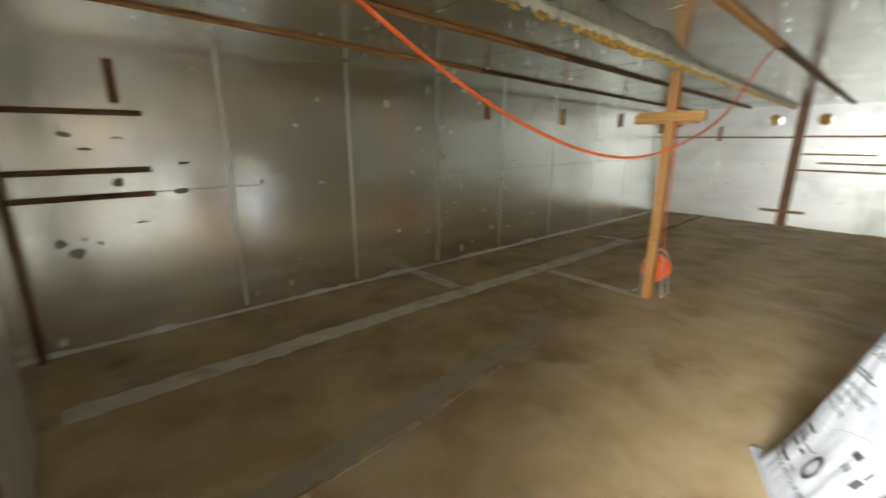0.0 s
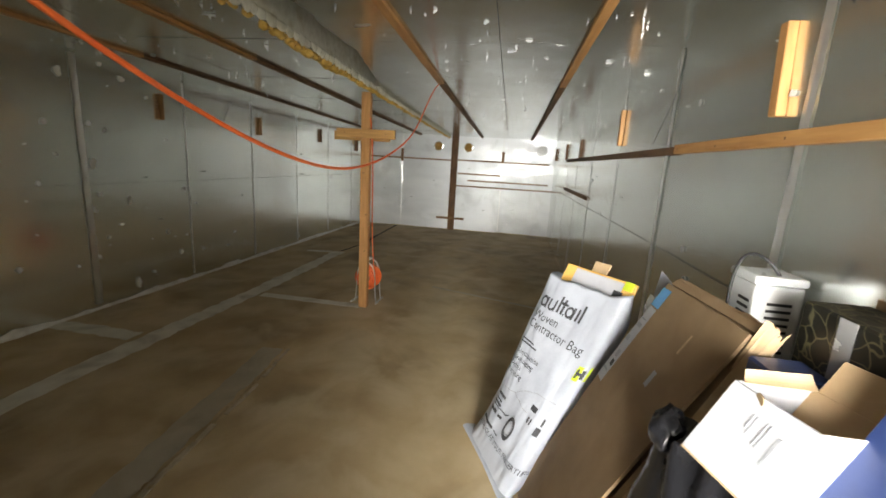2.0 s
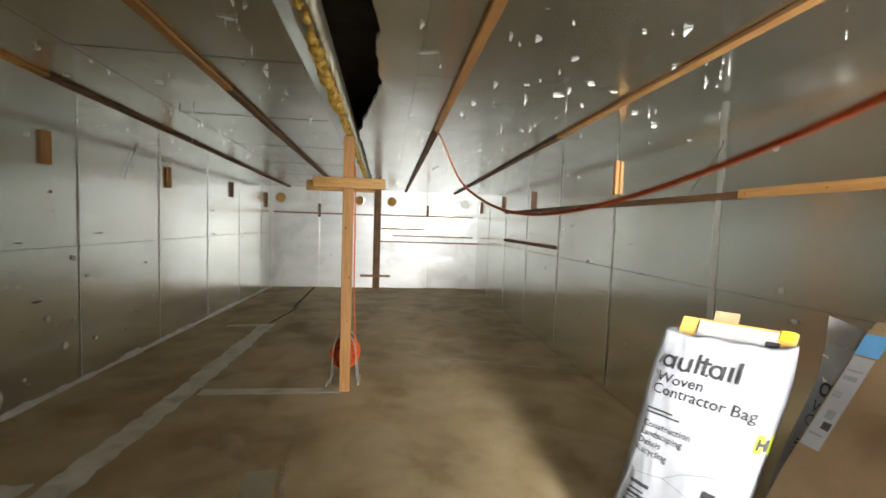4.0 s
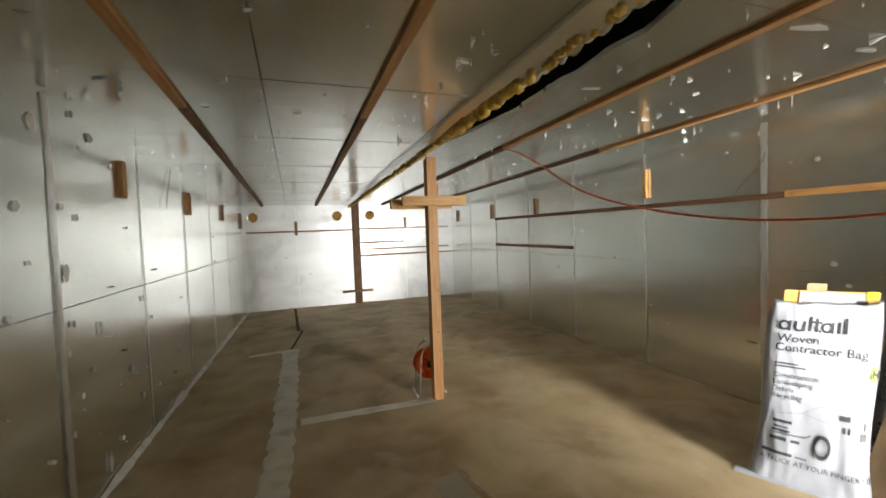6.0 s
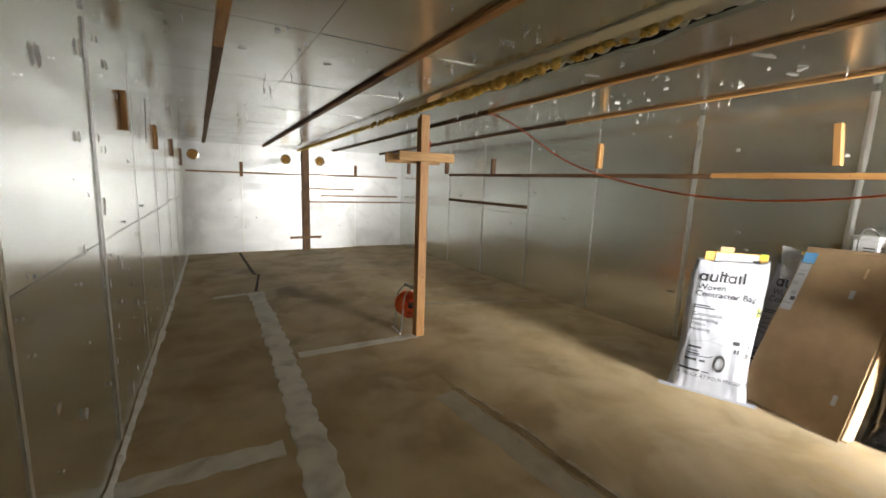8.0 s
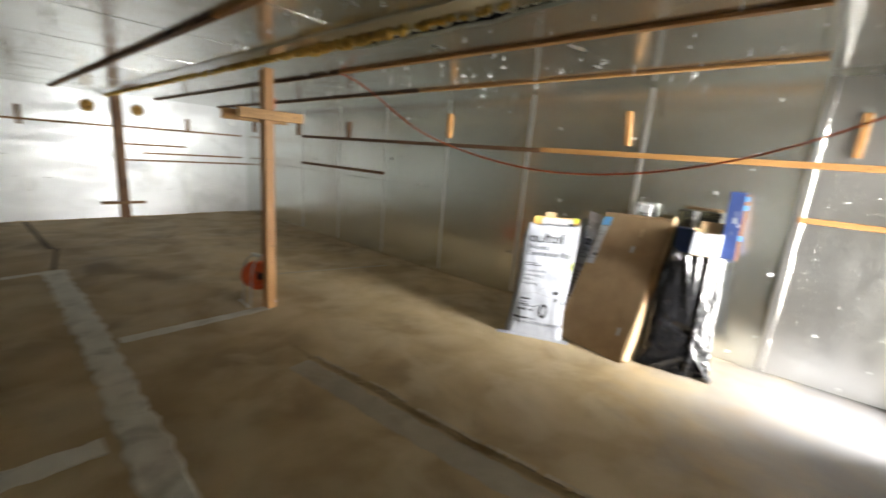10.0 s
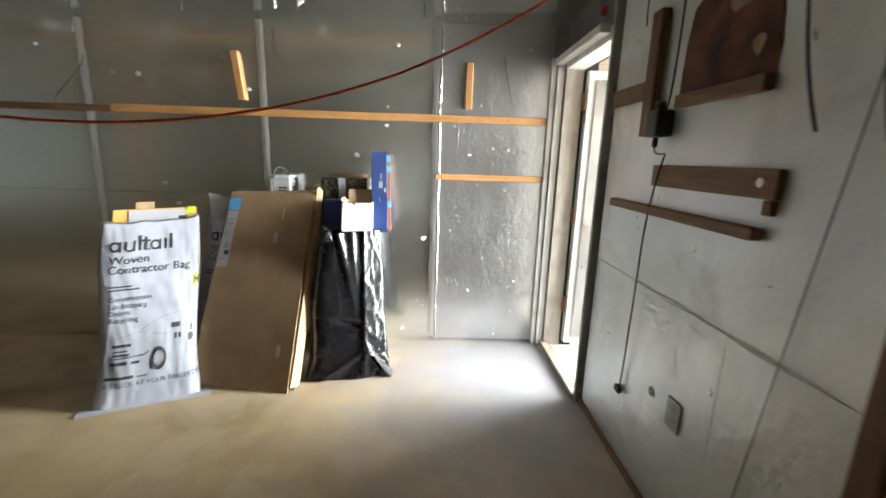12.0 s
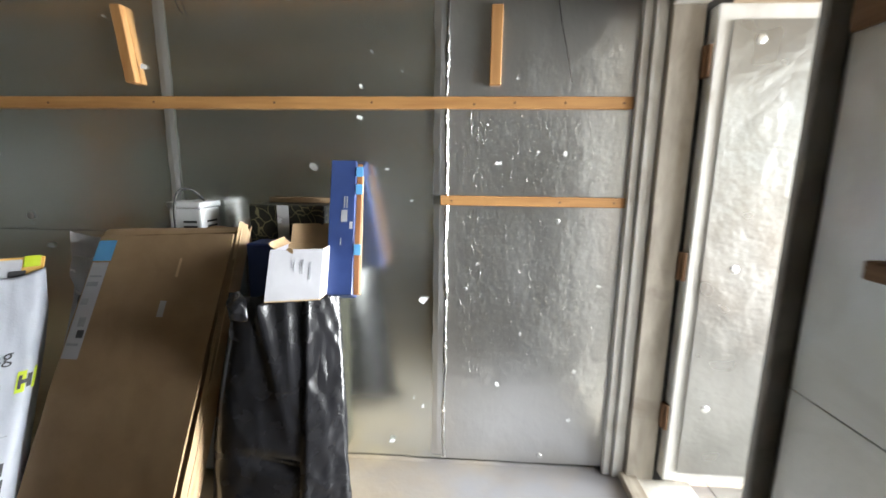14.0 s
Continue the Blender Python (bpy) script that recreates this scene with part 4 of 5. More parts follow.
WHITE_PLASTIC = mat("white_enamel", (0.68, 0.69, 0.69), (0.78, 0.79, 0.79), 6, (0.25, 0.4), 0, 0.05)
CLEAR = mat("crumpled_clear_film", (0.75, 0.76, 0.77), (0.9, 0.9, 0.9), 10, (0.15, 0.3), 0, 0.5, 30, trans=0.5)

BLACK_FILM.node_tree.nodes["Principled BSDF"].inputs["Specular IOR Level"].default_value = 0.6


def bag_surface(bl, br, tl, tr, depth_b, depth_t, height, wrinkle, seed, slump=0.0, crease=0.0):
    """Returns f(s, q, back): the bag's skin at s across (-1..1), q up (0..1), on its front or back; lines run from left to right."""
    bl, br, tl, tr = (Vector((*p, 0)) for p in (bl, br, tl, tr))

    def f(s, q, back=False, lift=0.0):
        l, r = bl.lerp(tl, q), br.lerp(tr, q)
        mid, half = (l + r) / 2, (r - l) / 2
        across = half.normalized()
        out = Vector((across.y, -across.x, 0))
        if out.y < 0:
            out = -out
        d = (depth_b + (depth_t - depth_b) * q) * min(1.0, 0.25 + 5 * q) * (1 - 0.55 * max(0, q - 0.85) / 0.15)
        shape = max(0.0, 1 - abs(s) ** 4) ** 0.25
        side = -1 if back else 1
        belly = 1 + 0.05 * math.sin(q * 6 + seed) + 0.03 * bumpy(q, seed, 0, 3)
        w = wrinkle * (bumpy(s * 1.6 + seed, q * 2.6, side, 2) + 0.55 * bumpy(s * 3 + q * 2, q * 6, seed + side, 2.2))
        w += wrinkle * 0.5 * (1 - 2 * abs(bumpy(s * 2 + q * 1.5, seed, q * 1.2, 2.4)))
        fold = max(0.0, 1 - 8 * abs(bumpy(s * 1.5 + 0.5 * math.sin(q * 3 + seed), seed * 1.7, q * 0.7 + side, 1.7)))
        fold += 0.5 * max(0.0, 1 - 5 * abs(bumpy(s * 1.3 + q * 2.5, seed * 0.7, q * 0.8, 1.9)))
        w += crease * fold
        p = mid + half * s * belly + out * (side * d / 2 * shape - d / 2 + w * (0.4 + 0.6 * shape) + lift)
        z = height * q + (0.02 * bumpy(s, seed, 5, 2.2) + slump * (s * s - 0.3)) * max(0, q - 0.7) / 0.3
        return Vector((p.x, p.y, max(0.003, z)))

    return f


def bag_mesh(f, across=26, up=44, top_open=True):
    bm = bmesh.new()
    cols = [-1 + 2 * i / across for i in range(across + 1)]
    cols = [math.copysign(abs(c) ** 0.7, c) for c in cols]
    rows = []
    for j in range(up + 1):
        q = j / up
        rows.append([bm.verts.new(f(s, q)) for s in cols] + [bm.verts.new(f(s, q, True)) for s in reversed(cols[1:-1])])
    n = len(rows[0])
    for p, r in zip(rows, rows[1:]):
        for i in range(n):
            bm.faces.new((p[i], p[(i + 1) % n], r[(i + 1) % n], r[i]))
    bm.faces.new(rows[0])
    # the cut mouth turns in and down
    inner = [bm.verts.new(v.co.lerp(sum((w.co for w in rows[-1]), Vector()) / n, 0.10) - Vector((0, 0, 0.06))) for v in rows[-1]]
    for i in range(n):
        bm.faces.new((rows[-1][i], rows[-1][(i + 1) % n], inner[(i + 1) % n], inner[i]))
    bm.faces.new(inner)
    bmesh.ops.recalc_face_normals(bm, faces=bm.faces)
    return bm


def lettering(text, size, f, s0, q0, height, width, parent, material=INK, name="lettering", lift=0.004):
    """Words laid on the front of a bag: s0, q0 is the start of the baseline; f the bag's skin."""
    cu = bpy.data.curves.new("words", "FONT")
    cu.body, cu.size, cu.resolution_u = text, size, 2
    tmp = bpy.data.objects.new("tmp", cu)
    me = bpy.data.meshes.new_from_object(tmp)
    bpy.data.objects.remove(tmp)
    off = base_of(parent)
    bm = bmesh.new()
    bm.from_mesh(me)
    bmesh.ops.triangulate(bm, faces=bm.faces)
    for v in bm.verts:
        v.co = f(s0 + 2 * v.co.x / width, q0 + v.co.y / height, False, lift)
    return part(name, bm, material, parent)


def inked(shapes, f, parent, name, material=INK, lift=0.0035):
    """Printed flat shapes on a bag's front: outlines in (s, q), each split finely so that it lies on the skin."""
    for s0, q0, s1, q1 in shapes:
        bm = bmesh.new()
        nx, ny = max(2, int(abs(s1 - s0) / 0.06)), max(2, int(abs(q1 - q0) / 0.02))
        g = [[bm.verts.new(f(s0 + (s1 - s0) * i / nx, q0 + (q1 - q0) * j / ny, False, lift)) for i in range(nx + 1)] for j in range(ny + 1)]
        for j in range(ny):
            for i in range(nx):
                bm.faces.new((g[j][i], g[j][i + 1], g[j + 1][i + 1], g[j + 1][i]))
        part(name, bm, material, parent)


def arc_print(cs, cq, rs, rq, a0, a1, w, f, parent, name, material=INK, n=24):
    bm = bmesh.new()
    prev = None
    for i in range(n + 1):
        a = math.radians(a0 + (a1 - a0) * i / n)
        cur = [bm.verts.new(f(cs + rs * k * math.cos(a), cq + rq * k * math.sin(a), False, 0.004)) for k in (1 - w, 1)]
        if prev:
            bm.faces.new((prev[0], cur[0], cur[1], prev[1]))
        prev = cur
    return part(name, bm, material, parent)


def stroke(pts, w, f, parent, name, material=INK_L):
    bm = bmesh.new()
    prev = None
    fine = []
    for (a, b), (c, d) in zip(pts, pts[1:]):
        for k in range(6):
            fine.append((a + (c - a) * k / 6, b + (d - b) * k / 6))
    fine.append(pts[-1])
    for s, q in fine:
        cur = [bm.verts.new(f(s, q - w / 2, False, 0.0035)), bm.verts.new(f(s, q + w / 2, False, 0.0035))]
        if prev:
            bm.faces.new((prev[0], cur[0], cur[1], prev[1]))
        prev = cur
    return part(name, bm, material, parent)


def contractor_bag(bl, br, tl, tr, db, dt, height, seed, label):
    mid = ((bl[0] + br[0]) / 2, (bl[1] + br[1]) / 2 - db / 2, 0)
    bag = root("contractor_bag", mid, label, "bag", "white contractor bags")
    f = bag_surface(bl, br, tl, tr, db, dt, height, 0.006, seed, 0.02, 0.003)
    part("sack", bag_mesh(f, 44, 70), WOVEN, bag, "", True)
    wd = math.dist(bl, br)
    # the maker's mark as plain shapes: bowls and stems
    x = -0.80
    for kind in "bulibil":
        if kind == "b":
            arc_print(x + 0.10, 0.862, 0.105, 0.030, 0, 360, 0.42, f, bag, "mark")
            inked([(x + 0.165, 0.832, x + 0.215, 0.893)], f, bag, "mark")
            x += 0.27
        elif kind == "u":
            arc_print(x + 0.10, 0.859, 0.105, 0.028, 180, 360, 0.42, f, bag, "mark")
            inked([(x - 0.005, 0.859, x + 0.045, 0.893), (x + 0.16, 0.832, x + 0.205, 0.893)], f, bag, "mark")
            x += 0.26
        else:
            inked([(x, 0.832, x + 0.055, 0.917 if kind == "l" else 0.893)], f, bag, "mark")
            x += 0.11
    inked([(-0.235, 0.880, -0.045, 0.892), (-0.165, 0.893, -0.110, 0.908), (-0.085, 0.832, -0.05, 0.842)], f, bag, "mark")
    lettering("Woven", 0.066, f, -0.80, 0.765, height, wd, bag)
    lettering("Contractor Bag", 0.066, f, -0.82, 0.71, height, wd, bag)
    for i, (w, q) in enumerate(((0.55, 0.635), (0.72, 0.618))):
        inked([(-0.80, q, -0.80 + w * 0.8, q + 0.008)], f, bag, "small_print")
    for i, word in enumerate(("Construction", "Landscaping", "Debris", "Recycling")):
        lettering(word, 0.040, f, -0.80, 0.56 - 0.038 * i, height, wd, bag)
    # the printed pickup truck
    arc_print(0.20, 0.235, 0.155, 0.062, 0, 360, 0.35, f, bag, "printed_wheel")
    arc_print(0.20, 0.235, 0.090, 0.036, 0, 360, 0.18, f, bag, "printed_wheel", INK_L)
    inked([(-0.72, 0.315, -0.36, 0.330), (-0.70, 0.290, -0.42, 0.297), (-0.72, 0.268, -0.38, 0.280), (-0.74, 0.222, -0.42, 0.240), (-0.34, 0.222, -0.18, 0.236)], f, bag, "printed_grille")
    inked([(0.44, 0.385, 0.62, 0.412), (0.52, 0.325, 0.56, 0.355), (0.60, 0.325, 0.64, 0.355)], f, bag, "printed_mirror")
    stroke([(-0.75, 0.345), (-0.70, 0.362), (-0.20, 0.385), (0.05, 0.43), (0.42, 0.465), (0.86, 0.47)], 0.003, f, bag, "printed_line")
    stroke([(-0.70, 0.258), (-0.10, 0.262), (0.0, 0.28)], 0.006, f, bag, "printed_line", INK)
    stroke([(0.40, 0.43), (0.42, 0.30), (0.44, 0.22)], 0.004, f, bag, "printed_line")
    stroke([(-0.20, 0.385), (0.30, 0.36), (0.42, 0.36)], 0.003, f, bag, "printed_line")
    inked([(0.80, 0.30, 0.90, 0.34), (0.84, 0.35, 0.88, 0.39)], f, bag, "printed_mirror")
    inked([(-0.84, 0.150, -0.28, 0.166), (-0.22, 0.152, -0.02, 0.158)], f, bag, "small_print")
    lettering("A TRUCK AT YOUR FINGERTIPS", 0.036, f, -0.85, 0.110, height, wd, bag)
    # the sewn bottom hem that splays out on the floor
    a, b = Vector((*bl, 0)), Vector((*br, 0))
    along = (b - a).normalized()
    out = Vector((along.y, -along.x, 0))
    out = out if out.y > 0 else -out
    bm = bmesh.new()
    rows = []
    for i in range(17):
        s = i / 16
        p = a - along * 0.06 + (b - a + along * 0.12) * s
        w = 0.010 + 0.02 * abs(s - 0.5)
        rows.append([bm.verts.new(p + out * w + Vector((0, 0, 0.002))), bm.verts.new(p + Vector((0, 0, 0.014 + 0.004 * bumpy(s, seed, 0, 6)))), bm.verts.new(p - out * 0.06 + Vector((0, 0, 0.004)))])
    for p, q in zip(rows, rows[1:]):
        for k in range(2):
            bm.faces.new((p[k], q[k], q[k + 1], p[k + 1]))
    part("hem", bm, WOVEN, bag, "", True)
    return bag, f


bag, skin = contractor_bag((2.20, 0.095), (1.715, -0.115), (2.265, -0.275), (1.87, -0.575), 0.24, 0.17, 1.01, 3, "full white woven contractor bag printed in grey, leaning on the wall")
inked([(0.84, 0.60, 0.998, 0.67)], skin, bag, "lime_print", LIME)
inked([(0.86, 0.613, 0.895, 0.657), (0.945, 0.613, 0.98, 0.657), (0.895, 0.628, 0.945, 0.642)], skin, bag, "side_print", INK, 0.0055)
lettering("H", 0.11, lambda s, q, b, l: Vector((1.765, -0.62 + (s + 1) * 0.2, 0.62 + q)), -0.98, 0.10, 1.0, 0.5, bag, INK, "side_print")


def basis_box(name, origin, ex, ey, ez, size, material, parent, bevel=0.003, label="", cuts=0, warp=0.0, seed=0):
    """A box of that size whose corner stands at origin and whose edges run along ex, ey, ez."""
    o, ex, ey, ez = Vector(origin), Vector(ex).normalized(), Vector(ey).normalized(), Vector(ez).normalized()

    def fn(x, y, z):
        w = warp * bumpy(x, z, seed, 3)
        return o + ex * x + ey * (y + w) + ez * z
    return box(name, (0, 0, 0), size, material, parent, bevel, label, fn=fn, cuts=cuts)


# what sticks out of the first bag: flattened cartons and wrappers
LEAN = Vector((0.03, -0.33, 1.0)).normalized()
ALONG = Vector((-0.395, -0.30, 0)).normalized()
REAR = LEAN.cross(ALONG).normalized()
REAR = REAR if REAR.y < 0 else -REAR


def in_bag(name, a, r, z, size, material, parent, label="", warp=0.0):
    """A card slab standing in the first bag: a along its mouth, r back from the front, from height z."""
    o = Vector((2.255, -0.30, 0)) + ALONG * a + REAR * r + LEAN * ((z - 1.0) / LEAN.z)
    o.z = z + (REAR * r).z
    return basis_box(name, o, ALONG, REAR, LEAN, size, material, parent, 0.002, label, 2 if warp else 0, warp)


carton = root("flattened_carton", (2.2, -0.37, 0.72), "flattened orange and white carton sticking out of a bag", "carton")
in_bag("panel", 0.02, 0.040, 0.70, (0.44, 0.012, 0.405), ORANGE_CARD, carton, "", 0.004)
in_bag("white_print", 0.095, 0.034, 0.72, (0.30, 0.004, 0.375), PAPER, carton, "white printed face")
in_bag("lime_tab", 0.40, 0.030, 1.045, (0.05, 0.003, 0.045), LIME, carton, "lime label")
in_bag("black_mark", 0.36, 0.030, 0.985, (0.05, 0.003, 0.05), INK, carton)
brown = root("cardboard_flap", (2.0, -0.45, 0.75), "brown cardboard flap sticking out of a bag", "cardboard")
in_bag("flap", 0.13, 0.10, 0.72, (0.10, 0.008, 0.44), CARD_L, brown, "", 0.004)
in_bag("flap", 0.36, 0.055, 0.72, (0.09, 0.008, 0.33), ORANGE_CARD, brown, "", 0.004)
box_in = root("dark_carton", (1.98, -0.52, 0.75), "small grey printed carton inside a bag", "carton")
in_bag("shell", 0.24, 0.085, 0.72, (0.15, 0.06, 0.35), mat("grey_print", (0.10, 0.10, 0.10), (0.22, 0.22, 0.20), 30, (0.4, 0.6)), box_in)
in_bag("label", 0.26, 0.079, 1.0, (0.08, 0.004, 0.05), PAPER, box_in)


bag2, skin2 = contractor_bag((1.98, -0.46), (1.44, -0.48), (1.90, -0.71), (1.42, -0.72), 0.20, 0.15, 1.00, 11, "white woven contractor bag tucked behind flattened cardboard")

# flattened cardboard box
flat = root("flattened_box", (1.5, -0.18, 0), "large flattened brown cardboard box leaning on the wall", "cardboard box")


def sheet(name, bl, br, tr, tl, thick, material, parent, seed, bow=0.01, ragged=0.006, label="", n=14):
    """A cardboard sheet through four corners, a little bowed, its edges nicked."""
    bl, br, tr, tl = (Vector(p) for p in (bl, br, tr, tl))
    nrm = (br - bl).cross(tl - bl).normalized()
    nrm = nrm if nrm.y > 0 else -nrm
    bm = bmesh.new()
    front, back = [], []
    for j in range(n + 1):
        q = j / n
        rf, rb = [], []
        for i in range(n + 1):
            s = i / n
            e = ragged * bumpy(q * 5, s * 5, seed, 2.1)
            ss = s + (e if i in (0, n) else 0)
            p = bl.lerp(br, ss).lerp(tl.lerp(tr, ss), q + (e if j == n else 0)) + nrm * bow * (math.sin(math.pi * q) + 0.5 * bumpy(s, q, seed, 2))
            rf.append(bm.verts.new(p)), rb.append(bm.verts.new(p - nrm * thick))
        front.append(rf), back.append(rb)
    for j in range(n):
        for i in range(n):
            bm.faces.new((front[j][i], front[j][i + 1], front[j + 1][i + 1], front[j + 1][i]))
            bm.faces.new((back[j][i + 1], back[j][i], back[j + 1][i], back[j + 1][i + 1]))
        bm.faces.new((front[j][0], front[j + 1][0], back[j + 1][0], back[j][0]))
        bm.faces.new((front[j][n], back[j][n], back[j + 1][n], front[j + 1][n]))
        bm.faces.new((front[0][j], back[0][j], back[0][j + 1], front[0][j + 1]))
        bm.faces.new((front[n][j], front[n][j + 1], back[n][j + 1], back[n][j]))
    bmesh.ops.recalc_face_normals(bm, faces=bm.faces)
    return part(name, bm, material, parent, label)


sheet("front_panel", (1.82, -0.20, 0.03), (1.20, -0.135, 0.004), (1.14, -0.69, 1.175), (1.70, -0.675, 1.15), 0.010, CARD, flat, 3)
sheet("back_panel", (1.80, -0.235, 0.03), (1.17, -0.18, 0.002), (1.12, -0.725, 1.195), (1.70, -0.71, 1.165), 0.010, CARD, flat, 9, 0.012, 0.014)
sheet("side_flap", (1.175, -0.18, 0.01), (1.155, -0.23, 0.01), (1.10, -0.755, 1.19), (1.115, -0.71, 1.20), 0.006, CARD_L, flat, 15, 0.006, 0.02, "torn pale cardboard edge")
sheet("side_flap", (1.19, -0.16, 0.02), (1.16, -0.20, 0.02), (1.13, -0.60, 0.86), (1.15, -0.56, 0.88), 0.005, CARD_L, flat, 17, 0.01, 0.05, "torn pale cardboard edge")
sheet("top_flap", (1.70, -0.69, 1.152), (1.14, -0.70, 1.178), (1.13, -0.735, 1.195), (1.71, -0.73, 1.175), 0.006, CARD, flat, 19, 0.004, 0.03)
sheet("corner_flap", (1.14, -0.66, 1.07), (1.11, -0.68, 1.08), (1.10, -0.73, 1.205), (1.125, -0.71, 1.22), 0.006, CARD_L, flat, 21, 0.004, 0.04)

paper = root("paper_scrap", (1.80, -0.70, 0.93), "creased white paper scrap sticking out of a bag", "paper")
sheet("leaf", (1.83, -0.700, 0.93), (1.77, -0.695, 0.93), (1.74, -0.715, 1.135), (1.865, -0.705, 1.165), 0.002, PAPER, paper, 8, 0.020, 0.030, "", 10)
sheet("leaf", (1.80, -0.712, 0.93), (1.75, -0.710, 0.93), (1.73, -0.740, 1.105), (1.80, -0.730, 1.12), 0.002, PAPER, paper, 12, 0.015, 0.020, "", 8)
wrapper = root("plastic_wrapper", (1.77, -0.66, 0.9), "crumpled clear plastic wrapper sticking out of a bag", "wrapper")
sheet("film", (1.84, -0.672, 0.90), (1.73, -0.668, 0.90), (1.71, -0.672, 1.055), (1.82, -0.660, 1.07), 0.003, CLEAR, wrapper, 5, 0.020, 0.040, "", 12)


def on_flat(s, q, lift):
    bl, br, tr, tl = Vector((1.82, -0.20, 0.03)), Vector((1.20, -0.135, 0.004)), Vector((1.14, -0.69, 1.175)), Vector((1.70, -0.675, 1.15))
    p = bl.lerp(br, s).lerp(tl.lerp(tr, s), q)
    return p + Vector((0, 0.9, 0.42)) * (lift + 0.0115 * math.sin(math.pi * q))


def label_on_flat(name, s0, s1, q0, q1, material, parent, lift=0.004, label=""):
    bm = bmesh.new()
    n = 6
    g = [[bm.verts.new(on_flat(s0 + (s1 - s0) * i / n, q0 + (q1 - q0) * j / n, lift)) for i in range(n + 1)] for j in range(n + 1)]
    for j in range(n):
        for i in range(n):
            bm.faces.new((g[j][i], g[j][i + 1], g[j + 1][i + 1], g[j + 1][i]))
    return part(name, bm, material, parent, label)


lab = label_on_flat("shipping_label", 0.015, 0.135, 0.60, 0.91, PAPER, flat, label="white shipping label")
label_on_flat("blue_label", 0.01, 0.145, 0.915, 0.985, SKY, flat, 0.005, "bright blue label")
for q0, q1, a, b in ((0.83, 0.845, 0.03, 0.11), (0.86, 0.866, 0.03, 0.12), (0.77, 0.79, 0.03, 0.08), (0.70, 0.73, 0.06, 0.11), (0.64, 0.648, 0.03, 0.11)):
    label_on_flat("print_bar", a, b, q0, q1, INK_L, lab, 0.0065)
label_on_flat("dark_print", 0.075, 0.125, 0.665, 0.69, INK, lab, 0.0065)
label_on_flat("sticker", 0.60, 0.645, 0.735, 0.785, PAPER, flat, 0.005)
label_on_flat("sticker", 0.83, 0.87, 0.16, 0.215, PAPER, flat, 0.005)
label_on_flat("tape_scrap", 0.655, 0.675, 0.86, 0.92, CARD_L, flat, 0.005)

# black rubbish bag
BAGF = bag_surface((1.14, -0.265), (0.63, -0.36), (1.03, -0.44), (0.70, -0.60), 0.30, 0.26, 0.955, 0.004, 23, 0.0, 0.0)
sack = root("rubbish_bag", (0.88, -0.47, 0), "shiny black plastic rubbish bag standing full", "bag")
FA, FB, FC, FD = Vector((0.775, -0.325, 0.012)), Vector((0.605, -0.445, 0.004)), Vector((0.685, -0.63, 0.945)), Vector((0.80, -0.535, 0.955))
FN = (FB - FA).cross(FD - FA).normalized()
FN = FN if FN.y > 0 else -FN
bm = bag_mesh(BAGF, 70, 90)
for v in bm.verts:
    over = (v.co - FA).dot(FN)
    if over > 0 and v.co.x < 0.95:
        v.co -= FN * over
# slack folds: a long slanting tuck below the mouth, a pinch at mid height and gathers above the floor
for v in bm.verts:
    if v.co.y < -0.60:
        continue
    x, z = v.co.x, v.co.z
    tuck = math.exp(-((x - 0.93 + 0.22 * (0.9 - z)) / 0.022) ** 2) * min(1, max(0, (z - 0.42) * 4))
    tuck2 = math.exp(-((x - 0.86 + 0.10 * (0.9 - z)) / 0.016) ** 2) * min(1, max(0, (z - 0.52) * 4))
    pinch = math.exp(-((z - 0.36 - 0.35 * (x - 0.85)) / 0.022) ** 2) * min(1, max(0, (1.02 - x) * 6))
    gather = max(0.0, 1 - 4.5 * abs(bumpy((x - 0.62) * 3 + z * 5, z * 1.5, 5, 1.6))) * max(0.0, 0.30 - z) / 0.30
    v.co += Vector((0, 0.93, 0.3)) * (0.020 * tuck + 0.013 * tuck2 - 0.026 * pinch + 0.022 * gather)
part("film", bm, BLACK_FILM, sack, "", True)
# its creased flat flank, turned to the daylight
bm = bmesh.new()
rows = []
for j in range(91):
    q = j / 90
    rows.append([])
    for i in range(15):
        s = i / 14
        tight = 0.35 + 1.3 * max(0.0, 0.35 - q) / 0.35
        crease = 0.010 * max(0.0, 1 - 5 * abs(bumpy(s * 1.2 + q * 2.2, q * 2.4, 4, 1.8))) + 0.007 * max(0.0, 1 - 6 * abs(bumpy(s * 1.8 - q * 3.0, q * 3, 9, 1.9)))
        edge = 0.012 * bumpy(q, i // 14, 7, 5)
        p = FA.lerp(FB, s).lerp(FD.lerp(FC, s), q) + FN * (0.004 + tight * crease - 0.02 * (i in (0, 14)) + 0.008 * bumpy(s, q * 3, 2, 1.5))
        rows[-1].append(bm.verts.new((p.x + (edge if i in (0, 14) else 0), p.y, max(0.003, p.z))))
for p, q in zip(rows, rows[1:]):
    for k in range(14):
        bm.faces.new((p[k], p[k + 1], q[k + 1], q[k]))
bmesh.ops.recalc_face_normals(bm, faces=bm.faces)
part("flank", bm, BLACK_FILM, sack, "creased glossy flank", True)
bm = bmesh.new()
rows = []
